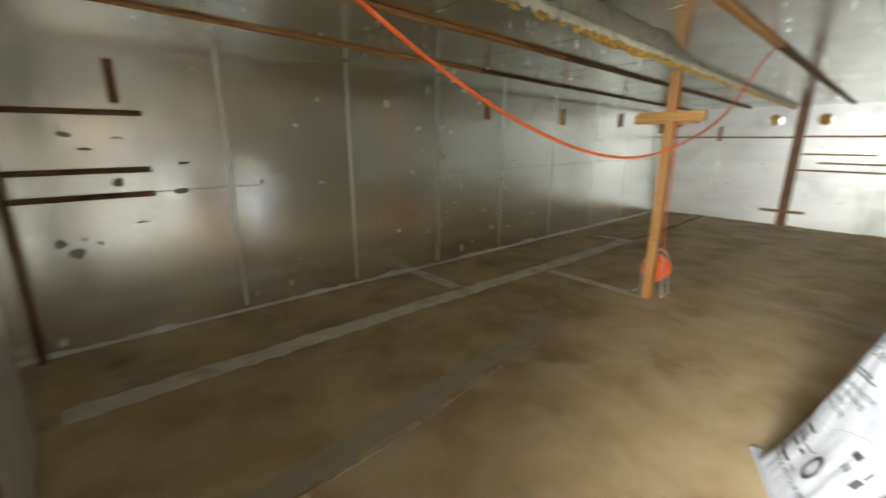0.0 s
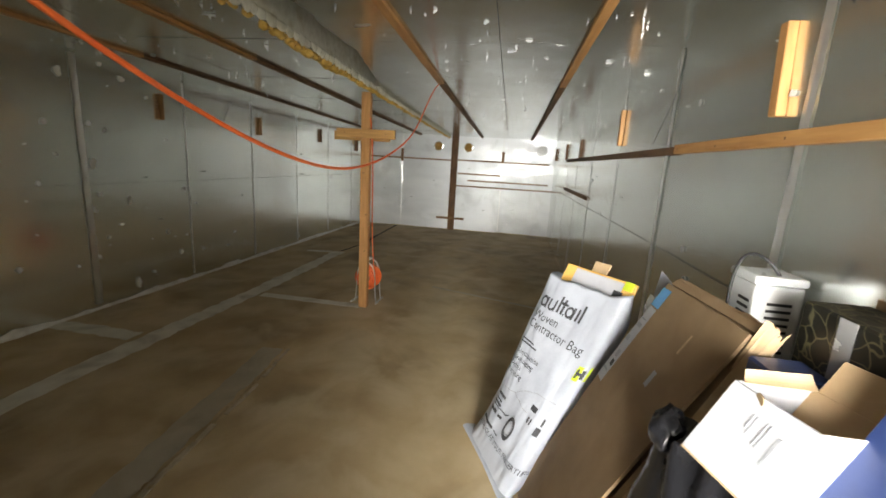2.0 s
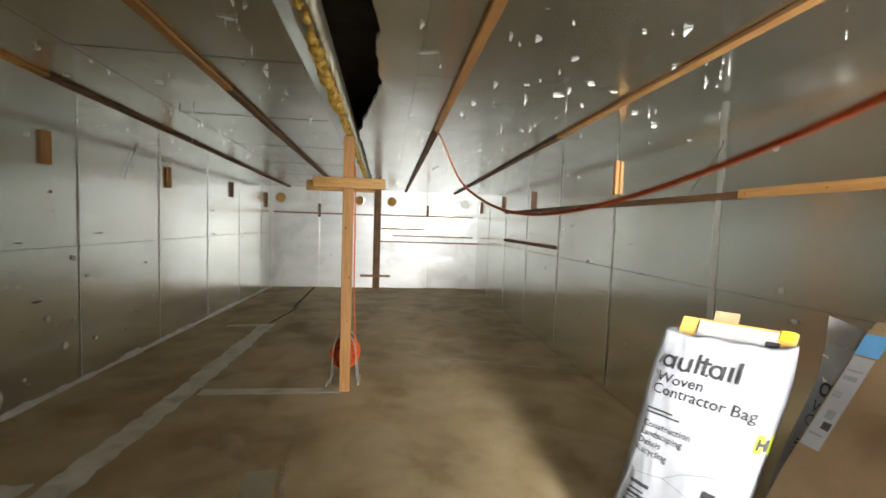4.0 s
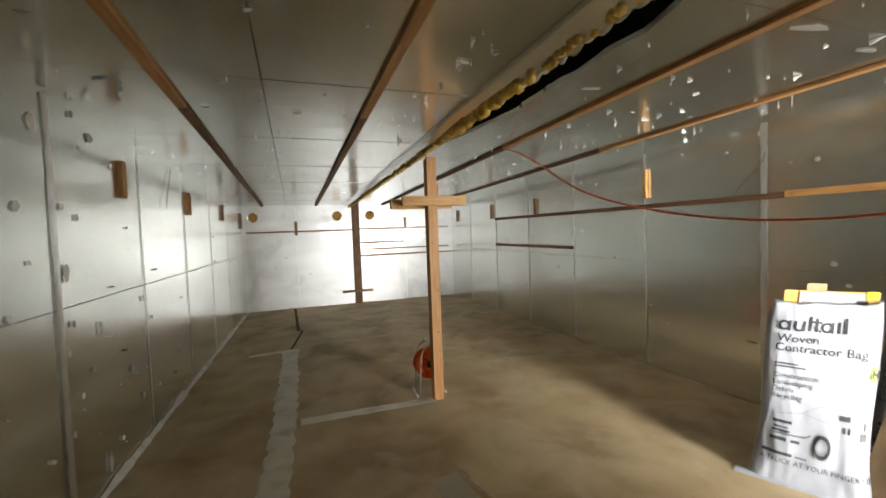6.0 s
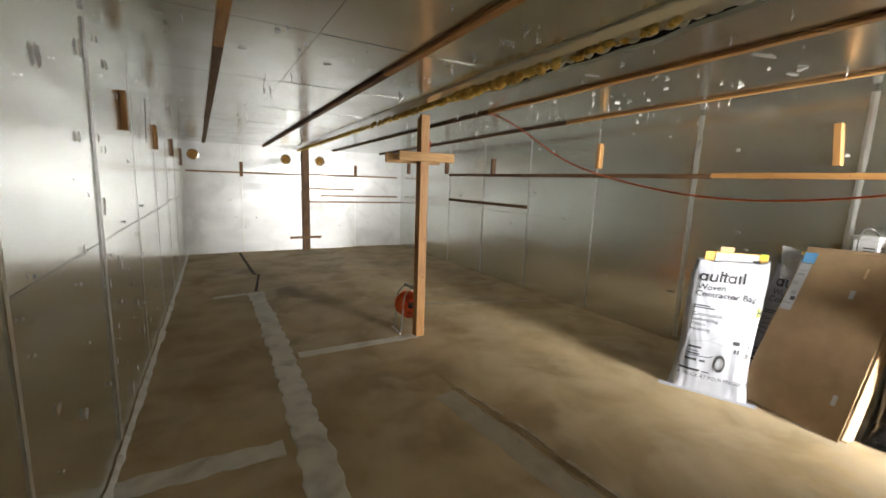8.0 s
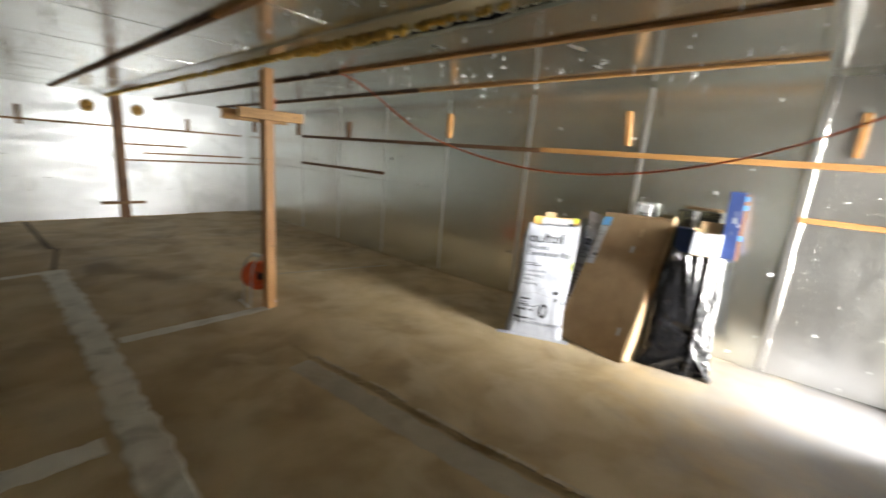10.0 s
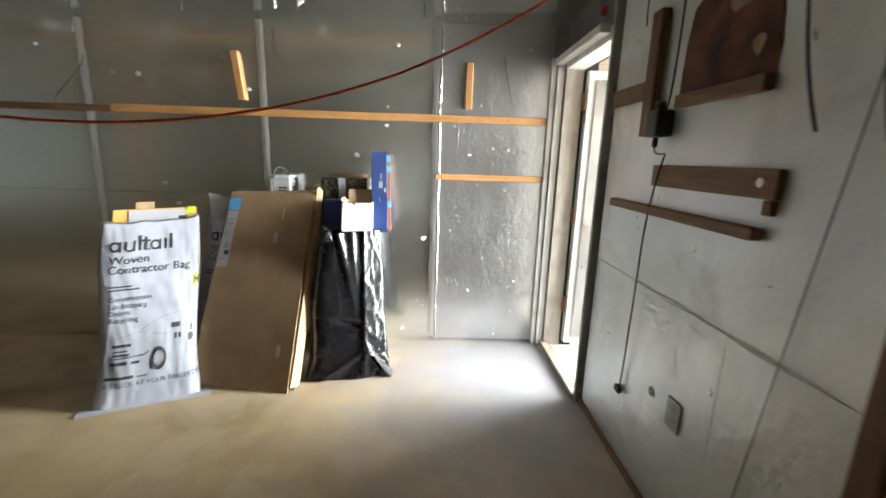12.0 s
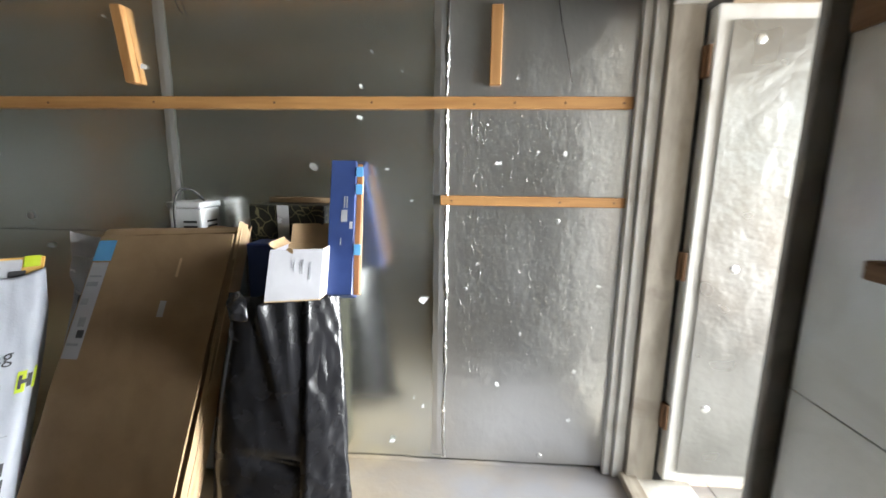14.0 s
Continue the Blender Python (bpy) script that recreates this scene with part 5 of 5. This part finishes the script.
for i in range(21):
    a = i / 20
    p = Vector((0.66, -0.35, 0)).lerp(Vector((0.60, -0.40, 0)), a)
    rows.append([bm.verts.new((0.70 - 0.03 * a + 0.012 * bumpy(a, 0, 0, 7), -0.37 - 0.1 * a, 0.14 + 0.03 * bumpy(a, 1, 0, 5))),
                 bm.verts.new((0.635 + 0.012 * bumpy(a, 5, 0, 8), -0.345 - 0.1 * a, 0.06)), bm.verts.new((0.585 + 0.012 * bumpy(a, 9, 0, 8), -0.345 - 0.1 * a, 0.004))])
for p, q in zip(rows, rows[1:]):
    for k in range(2):
        bm.faces.new((p[k], q[k], q[k + 1], p[k + 1]))
part("gathered_corner", bm, BLACK_FILM, sack, "", True)
bm = bmesh.new()
for v in bmesh.ops.create_icosphere(bm, subdivisions=3, radius=1.0)["verts"]:
    c = v.co.copy()
    k = 1 + 0.30 * bumpy(c.x, c.y, c.z, 1.7) + 0.12 * (1 - 3 * abs(bumpy(c.x, c.z, c.y, 3.1)))
    v.co = Vector((1.02 + c.x * 0.038 * k + 0.015 * c.z, -0.475 + c.y * 0.035 * k - 0.015 * c.z, 0.935 + c.z * 0.05 * k))
part("film_tip", bm, BLACK_FILM, sack, "", True)

# open white carton on the bag
wb = root("open_carton", (0.83, -0.66, 0.955), "small open white carton with brown inside on a black bag", "carton")
WX0, WX1, WY0, WY1, WZ0, WZ1 = 0.735, 0.92, -0.47, -0.63, 0.962, 1.135
TL = lambda x, y, z: (x + 0.05 * (z - WZ0), y - 0.50 * (z - WZ0) + 0.30 * (x - WX1), z)
box("front", (WX0, WY0, WZ0), (WX1, WY0 - 0.004, WZ1), PAPER, wb, 0.001, fn=TL)
box("side", (WX0, WY0 - 0.005, WZ0), (WX0 + 0.004, WY1 + 0.005, WZ1), PAPER, wb, 0.001, fn=TL)
box("side", (WX1 - 0.004, WY0 - 0.005, WZ0), (WX1, WY1 + 0.005, WZ1), PAPER, wb, 0.001, fn=TL)
box("back", (WX0, WY1, WZ0), (WX1, WY1 + 0.004, WZ1), CARD_L, wb, 0.001, fn=TL)
box("bottom", (WX0, WY0, WZ0 - 0.004), (WX1, WY1, WZ0 - 0.0005), CARD_L, wb, 0.001, fn=TL)
box("inside", (WX0 + 0.005, WY0 - 0.006, WZ0), (WX1 - 0.005, WY0 - 0.0055, WZ1 - 0.002), CARD_L, wb, 0, fn=TL)
box("lid_flap", (WX0 + 0.01, WY1, WZ1), (WX1 - 0.01, WY1 + 0.003, WZ1 + 0.075), CARD_L, wb, 0.001, "raised brown inner flap", fn=TL)
sheet("end_flap", TL(WX1 - 0.012, WY0 - 0.01, WZ1), TL(WX1 - 0.012, WY1, WZ1), TL(WX1 + 0.015, WY1 + 0.01, WZ1 + 0.025), TL(WX1 + 0.015, WY0 - 0.02, WZ1 + 0.02), 0.003, CARD_L, wb, 4, 0.004, 0.004, "", 5)
# plain bars for the mark and the small print on its face
for x0, x1, z0, z1, m in ((0.772, 0.780, 1.03, 1.09, INK_L), (0.80, 0.803, 1.05, 1.10, INK_L), (0.808, 0.811, 1.05, 1.10, INK_L), (0.83, 0.833, 1.06, 1.10, INK_L), (0.838, 0.841, 1.07, 1.10, INK_L)):
    box("print_bar", (x0, WY0 + 0.0005, z0), (x1, WY0 + 0.0015, z1), m, wb, 0, fn=TL)
bm = bmesh.new()
disc(bm, TL(0.852, WY0 - 0.0005, 1.128), (0, 1, 0), 0.014, 0.002, 14)
part("thumb_notch", bm, CARD, wb)

# tall blue carton
UP = Vector((0.035, -0.245, 0.52))
SIDE = Vector((-1, -0.08, 0))
bb = root("blue_carton", (0.70, -0.62, 0.955), "tall dark blue carton leaning on the wall, one end torn open", "carton")
BACK = Vector((0.05, -0.9, -0.42))
basis_box("shell", (0.742, -0.60, 0.955), SIDE, BACK, UP, (0.105, 0.085, 0.575), BLUE, bb, 0.003)
basis_box("torn_edge", (0.634, -0.612, 0.955), SIDE, BACK, UP, (0.022, 0.006, 0.56), RUSTY_CARD, bb, 0.002, "torn brown inner edge", 3, 0.012, 5)
basis_box("torn_edge", (0.634, -0.66, 0.94), SIDE, BACK, UP, (0.016, 0.006, 0.52), CARD_L, bb, 0.002, "", 3, 0.012, 8)
for h in (0.16, 0.42, 0.50):
    p = Vector((0.636, -0.606, 0.955)) + UP.normalized() * h
    basis_box("blue_tab", p, SIDE, BACK, UP, (0.028, 0.003, 0.045), SKY, bb, 0.001, "light blue tape tab")
p0 = Vector((0.742, -0.60, 0.955)) - BACK.normalized() * 0.001
for a, h, w, l, m in ((0.05, 0.30, 0.025, 0.05, INK_L), (0.085, 0.27, 0.012, 0.03, PAPER), (0.06, 0.36, 0.004, 0.05, INK_L), (0.07, 0.36, 0.004, 0.05, INK_L), (0.05, 0.20, 0.004, 0.03, INK_L)):
    basis_box("print_bar", p0 + SIDE.normalized() * a + UP.normalized() * h, SIDE, BACK, UP, (w, 0.0008, l), m, bb, 0)

# dark leaf-patterned carton behind
def leafy():
    m = mat("dark_leaf_print", (0.012, 0.013, 0.010), (0.02, 0.02, 0.016), 8, (0.3, 0.45), 0, 0.05)
    nt = m.node_tree
    tc = nt.nodes.new("ShaderNodeTexCoord")
    vor = nt.nodes.new("ShaderNodeTexVoronoi")
    vor.feature, vor.inputs["Scale"].default_value = "DISTANCE_TO_EDGE", 22
    dist = nt.nodes.new("ShaderNodeTexNoise")
    dist.inputs["Scale"].default_value = 6
    mixv = nt.nodes.new("ShaderNodeVectorMath")
    mixv.operation = "MULTIPLY_ADD"
    mixv.inputs[1].default_value = (0.22, 0.22, 0.22)
    nt.links.new(tc.outputs["Object"], dist.inputs["Vector"])
    nt.links.new(dist.outputs["Color"], mixv.inputs[0])
    nt.links.new(tc.outputs["Object"], mixv.inputs[2])
    nt.links.new(mixv.outputs[0], vor.inputs["Vector"])
    r = nt.nodes.new("ShaderNodeValToRGB")
    r.color_ramp.elements[0].position, r.color_ramp.elements[1].position = 0.02, 0.05
    r.color_ramp.elements[0].color, r.color_ramp.elements[1].color = (0.16, 0.15, 0.085, 1), (0.014, 0.014, 0.011, 1)
    nt.links.new(vor.outputs["Distance"], r.inputs[0])
    nt.links.new(r.outputs[0], nt.nodes["Principled BSDF"].inputs["Base Color"])
    return m


lc = root("patterned_carton", (0.98, -0.84, 0), "tall dark carton with an olive leaf print behind the bags", "carton")
box("shell", (0.80, -0.935, 0.0), (1.125, -0.785, 1.285), leafy(), lc, 0.006)
box("tape", (0.95, -0.784, 0.8), (1.0, -0.7825, 1.284), CLEAR, lc, 0)
box("open_flap", (0.81, -0.93, 1.285), (1.10, -0.924, 1.31), CARD, lc, 0.002)
navy = root("navy_carton", (1.03, -0.72, 0), "dark navy carton wedged beside the black bag", "carton")
box("shell", (0.955, -0.78, 0.0), (1.075, -0.655, 1.14), BLUE, navy, 0.006)

# white fan heater behind the cardboard
heater = root("heater", (1.37, -0.86, 0), "white metal heater with slotted grille behind cardboard", "heater")
box("casing", (1.34, -0.93, 0.0), (1.485, -0.79, 1.262), WHITE_PLASTIC, heater, 0.01, segs=2)
box("top_cap", (1.335, -0.935, 1.263), (1.490, -0.783, 1.290), WHITE_PLASTIC, heater, 0.010, segs=3)
for k in range(22):
    z = 1.20 - k * 0.022
    box("grille_slot", (1.36, -0.7895, z), (1.42, -0.7875, z + 0.009), BLACK, heater, 0)
    box("grille_slot", (1.3395, -0.90, z), (1.3385, -0.83, z + 0.009), BLACK, heater, 0)
tube("mains_lead", [(1.37, -0.87, 1.285), (1.38, -0.84, 1.335), (1.42, -0.80, 1.36), (1.45, -0.775, 1.31), (1.45, -0.772, 1.18), (1.44, -0.775, 1.0)], 0.005, BLACK, heater)

# ---- drooping foam along the ceiling joint ----
# pale south drips, yellow north lumps: one foam's lit and shaded sides in colour
bm = bmesh.new()
rnd = random.Random(31)
x = X0 + 0.05
while x < X1 - 0.1:
    w = rnd.uniform(0.03, 0.065)
    h = rnd.uniform(0.055, 0.09)
    vs = bmesh.ops.create_icosphere(bm, subdivisions=2, radius=1)["verts"]
    y = 1.410 + rnd.uniform(-0.005, 0.005)
    for v in vs:
        c = v.co.copy()
        top_flat = min(c.z, 0.25)
        v.co = Vector((x + c.x * w * 1.15 * (1 + 0.2 * bumpy(c.x, c.y, x, 2)), y + c.y * 0.014, roof(x) - 0.018 + top_flat * h * (0.85 if c.z > 0 else 0.62)))
    x += w * rnd.uniform(1.5, 2.0)
part("pale_foam_drips", bm, PALE_FOAM, ceiling, "pale scalloped foam drips", True, "stuff")
bm = bmesh.new()
for k in range(560):
    x = rnd.uniform(1.6, X1 - 0.1) if rnd.random() < 0.75 else rnd.uniform(2.6, 4.6)
    if x < 2.4 and rnd.random() < 0.6:
        continue
    r = rnd.uniform(0.008, 0.022) * (1.7 if 2.3 < x < 3.5 else 1)
    vs = bmesh.ops.create_icosphere(bm, subdivisions=1, radius=r)["verts"]
    y, z = 1.438 + rnd.uniform(-0.006, 0.028), roof(x) - 0.052 + rnd.uniform(-0.014, 0.008)
    for v in vs:
        v.co = Vector((x + v.co.x * 1.4, y + v.co.y, z + v.co.z * (1 + 0.4 * bumpy(x, v.co.x * 40, 0, 3))))
part("yellow_foam_lumps", bm, YELLOW_FOAM, ceiling, "crumbly yellow foam", True, "stuff")

# ---- torn flakes, sealant lumps and dents ----
def ceil_fn(u, d, v):
    return (u, v, roof(u) - d - 0.003)


rnd = random.Random(77)
bm = bmesh.new()
for k in range(300):
    x, y = rnd.uniform(X0, 8.5), rnd.uniform(YS, 3.7)
    if k % 4 == 0:
        x, y = rnd.uniform(1.2, 6.5), rnd.choice((-0.62, -0.12, 0.15, 0.45, 1.80, 2.75)) + rnd.gauss(0, 0.05)
    if 1.05 < y < 1.62 or any(abs(y - b) < 0.05 for b in (-0.40, 0.70, 2.13, 3.18)):
        continue
    big = rnd.random() < 0.08
    irregular(bm, (x, y), rnd.uniform(0.009, 0.015) if big else rnd.uniform(0.003, 0.007), ceil_fn, rnd, 0.002, 6, rnd.uniform(1, 3.2), rnd.uniform(0, 3.14), 0.002,
              0.03 if rnd.random() < 0.4 else 0.006)
part("torn_flakes", bm, FLECK, ceiling, "small white curls of torn foil", kind="stuff")
for cx, cy, a, l in ((2.97, 0.05, 1.55, 0.030), (2.87, 0.02, 0.05, 0.024), (3.81, -0.07, 0.1, 0.02), (4.80, 0.14, 1.5, 0.024), (2.87, 0.48, 0.6, 0.014), (3.25, 0.53, 1.2, 0.016), (2.27, 0.57, 0.2, 0.016),
                     (2.24, 1.69, 0.9, 0.013), (2.16, 1.84, 0.1, 0.015), (2.39, 1.82, 0.2, 0.012), (2.68, 1.80, 0.1, 0.014), (2.14, 2.72, 1.4, 0.015), (2.89, 2.92, 1.5, 0.014), (3.29, 3.06, 1.5, 0.022),
                     (3.84, 2.67, 0.2, 0.014), (2.24, 0.97, 0.7, 0.014), (2.74, -0.05, 1.5, 0.024), (2.07, -0.14, 0.5, 0.018), (1.65, 0.02, 0.1, 0.024), (2.27, 0.44, 1.0, 0.013), (3.20, -0.62, 1.5, 0.02)):
    bm = bmesh.new()
    irregular(bm, (cx, cy), l * 0.42, ceil_fn, rnd, 0.003, 8, 3.2, a, 0.002, 0.01)
    part("torn_strip", bm, FLECK, ceiling)
# patches of bright tape over the boards of the ceiling
for cx, cy, a, l in ((1.68, 0.47, 1.45, 0.045), (2.52, 0.92, 1.3, 0.035), (1.75, -0.1, 1.5, 0.03), (1.62, 1.95, 1.5, 0.03), (2.84, -0.25, 1.55, 0.012), (2.84, 0.3, 1.55, 0.012)):
    bm = bmesh.new()
    irregular(bm, (cx, cy), l * 0.7, ceil_fn, rnd, 0.001, 8, 3.4, a, 0.001, 0)
    part("tape_patch", bm, TAPE, ceiling)

rnd = random.Random(78)
for w, fn, rng, count in ((north, on_n, (0.6, 6.0), 70), (south, on_s, (-0.3, 8.5), 44), (east, on_e, (-0.8, 3.4), 14)):
    bm = bmesh.new()
    for k in range(count):
        irregular(bm, (rnd.uniform(*rng), rnd.uniform(0.1, 2.15)), rnd.uniform(0.004, 0.009) if rnd.random() < 0.75 else rnd.uniform(0.010, 0.022), lambda u, d, z: fn(u, 0.006 + d, z), rnd, 0.001, 7, rnd.uniform(0.8, 1.6), rnd.uniform(0, 3), 0.002, 0.004)
    part("torn_flakes", bm, FLECK, w, "small white torn spots", kind="stuff")
for u, z, s, st in ((3.07, 2.13, 0.06, 0.6), (2.49, 1.96, 0.05, 0.8), (2.92, 1.71, 0.035, 0.9), (3.42, 1.68, 0.03, 0.9), (3.28, 1.73, 0.03, 0.8), (3.28, 1.37, 0.055, 0.6), (3.32, 1.09, 0.03, 0.8), (3.61, 1.01, 0.065, 0.42),
                    (4.31, 1.09, 0.03, 0.9), (4.04, 0.62, 0.036, 0.7), (4.21, 0.36, 0.038, 0.75), (4.56, 0.33, 0.026, 0.8), (3.63, 0.15, 0.075, 0.4), (2.60, 0.53, 0.034, 0.8), (2.82, 1.21, 0.03, 0.5), (3.36, 0.67, 0.022, 0.8),
                    (3.50, 0.78, 0.018, 1.8), (3.44, 2.26, 0.026, 1.2), (3.64, 2.17, 0.034, 1.6), (3.25, 0.50, 0.03, 0.6), (3.26, 0.95, 0.035, 0.4), (6.81, 0.13, 0.05, 0.3), (1.28, 0.18, 0.04, 0.6), (0.95, 0.14, 0.035, 0.7)):
    bm = bmesh.new()
    irregular(bm, (u, z), s * 0.95, lambda a, d, c: on_n(a, 0.0085 + d, c), rnd, 0.0005, 13, st, 0, 0.0015, 0.002)
    part("sealant_dab", bm, FLECK, north)
for u, z, s, st in ((3.49, 2.18, 0.028, 0.5), (2.79, 2.22, 0.05, 0.3), (2.79, 1.40, 0.025, 0.5), (0.67, 1.79, 0.02, 0.8), (0.68, 1.66, 0.024, 1.3), (0.62, 1.93, 0.012, 1), (0.49, 1.85, 0.012, 0.4), (0.07, 1.47, 0.022, 1.8),
                    (0.0, 1.82, 0.018, 0.8), (-0.06, 0.69, 0.017, 1), (0.04, 0.43, 0.026, 1), (-0.32, 0.51, 0.024, 1.1), (-0.31, 0.26, 0.022, 1.2), (0.45, 1.30, 0.012, 1.4), (0.56, 1.44, 0.007, 3), (-0.10, 1.52, 0.014, 1.4),
                    (0.15, 1.02, 0.014, 1.3), (-0.40, 0.93, 0.018, 1.4), (0.55, 0.10, 0.028, 1.5), (0.44, 0.34, 0.01, 0.7)):
    bm = bmesh.new()
    irregular(bm, (u, z), s * 0.5, lambda a, d, c: on_s(a, 0.0125 + d, c), rnd, 0.0004, 11, st, 0, 0.001, 0.002)
    part("torn_dab", bm, FLECK, south)
GREY = mat("dark_scuff", (0.26, 0.26, 0.25), (0.38, 0.38, 0.36), 12, (0.5, 0.7), 0.2, 0.2)
bm = bmesh.new()
for u, z, s, st in ((-0.35, 0.84, 0.04, 1.2), (-0.22, 0.86, 0.022, 1), (-0.27, 0.76, 0.045, 1.3), (-0.13, 0.82, 0.025, 0.5), (-0.2, 1.62, 0.03, 1.6), (-0.1, 1.52, 0.012, 4), (0.05, 1.27, 0.035, 1.2), (0.45, 1.18, 0.03, 2),
                    (0.5, 1.4, 0.01, 6), (0.1, 1.6, 0.008, 6), (0.15, 0.95, 0.008, 5)):
    irregular(bm, (u, z), s, lambda a, d, c: on_n(a, 0.006 + d, c), rnd, 0.0005, 9, st, 0, 0.001, 0)
for k in range(16):
    u, z = rnd.uniform(0.6, 9.2), rnd.choice((1.17, 0.98, 1.30, 0.75, 1.55)) + rnd.gauss(0, 0.05)
    irregular(bm, (u, z), rnd.uniform(0.003, 0.010), lambda a, d, c: on_n(a, 0.006 + d, c), rnd, 0.0005, 9, rnd.uniform(3, 11), rnd.uniform(-0.06, 0.06), 0.001, 0)
part("scuffs", bm, GREY, north, "dark scuffed dents", kind="stuff")
for w, fn, lo, hi, count in ((east, on_e, -0.8, 3.4, 16), (south, on_s, 2.3, 9.0, 26)):
    bm = bmesh.new()
    for k in range(count):
        irregular(bm, (rnd.uniform(lo, hi), rnd.uniform(0.5, 1.65)), rnd.uniform(0.003, 0.009), lambda a, d, c: fn(a, 0.006 + d, c), rnd, 0.0005, 9, rnd.uniform(2, 9), rnd.uniform(-0.06, 0.06), 0.001, 0)
    part("scuffs", bm, GREY, w, "dark scuffed dents", kind="stuff")
bm = bmesh.new()
for k in range(60):
    x, y = rnd.uniform(0.5, 9.0), rnd.uniform(-0.8, 3.5)
    if 1.0 < y < 1.65 or any(abs(y - b) < 0.06 for b in (-0.40, 0.70, 2.13, 3.18)):
        continue
    irregular(bm, (x, y), rnd.uniform(0.002, 0.007), ceil_fn, rnd, 0.0005, 8, rnd.uniform(2, 10), rnd.uniform(1.3, 1.8) if k % 3 else 0.0, 0.0008, 0)
part("scuffs", bm, GREY, ceiling, "dark scratches in the foil", kind="stuff")
for w, fn, a, b, seed, mass in ((north, on_n, X0, X1, 5, 1.5), (south, on_s, -0.45, X1, 6, 0.5), (east, on_e, YS, 3.5, 7, 0.6)):
    bm = bmesh.new()
    rows = []
    n = int((b - a) / 0.03)
    for i in range(n + 1):
        u = a + (b - a) * i / n
        h = mass * (0.012 + 0.035 * max(0, bumpy(u, seed, 0, 2.5)) + 0.02 * max(0, bumpy(u, seed, 3, 9)))
        rows.append([bm.verts.new(fn(u, 0.006, h)), bm.verts.new(fn(u, 0.012 + 0.4 * h, h * 0.6)), bm.verts.new(fn(u, 0.02 + 0.6 * h, 0.001))])
    for p, q in zip(rows, rows[1:]):
        for k in range(2):
            bm.faces.new((p[k], q[k], q[k + 1], p[k + 1]))
    part("base_sealant", bm, CAULK if seed == 5 else CONCRETE, w, "uneven sealant along the floor", True)
bm = bmesh.new()
for u, z, r in ((-0.18, 0.06, 0.018), (0.9, 1.45, 0.016), (0.6, 2.2, 0.014), (-0.2, 1.22, 0.016), (2.3, 1.2, 0.02), (2.4, 1.95, 0.02), (4.4, 1.15, 0.02), (-0.33, 2.2, 0.016), (0.2, 0.9, 0.012)):
    disc(bm, on_s(u, 0.006, z), (0, 1, 0), r * 0.9, 0.0085 if u < 0.32 else 0.004, 14, r * 0.6)
part("fastener_caps", bm, TAPE, south, "round metal fastener caps", kind="stuff")

# level joints of the boards
for w, fn, a, b, z in ((north, on_n, 0.0, 9.6, 1.185), (south, on_s, 1.6, 9.6, 1.135)):
    bm = bmesh.new()
    rows = []
    n = int((b - a) / 0.06)
    for i in range(n + 1):
        u = a + (b - a) * i / n
        k = 0.0015 + 0.0035 * max(0, bumpy(u, z, 2, 3))
        zz = z + 0.004 * bumpy(u, 4, 1, 1.5)
        rows.append((bm.verts.new(fn(u, 0.0062, zz - k)), bm.verts.new(fn(u, 0.0085, zz + k))))
    for p, q in zip(rows, rows[1:]):
        bm.faces.new((p[0], q[0], q[1], p[1]))
    part("board_joint", bm, GREY, w, "faint level board joint")
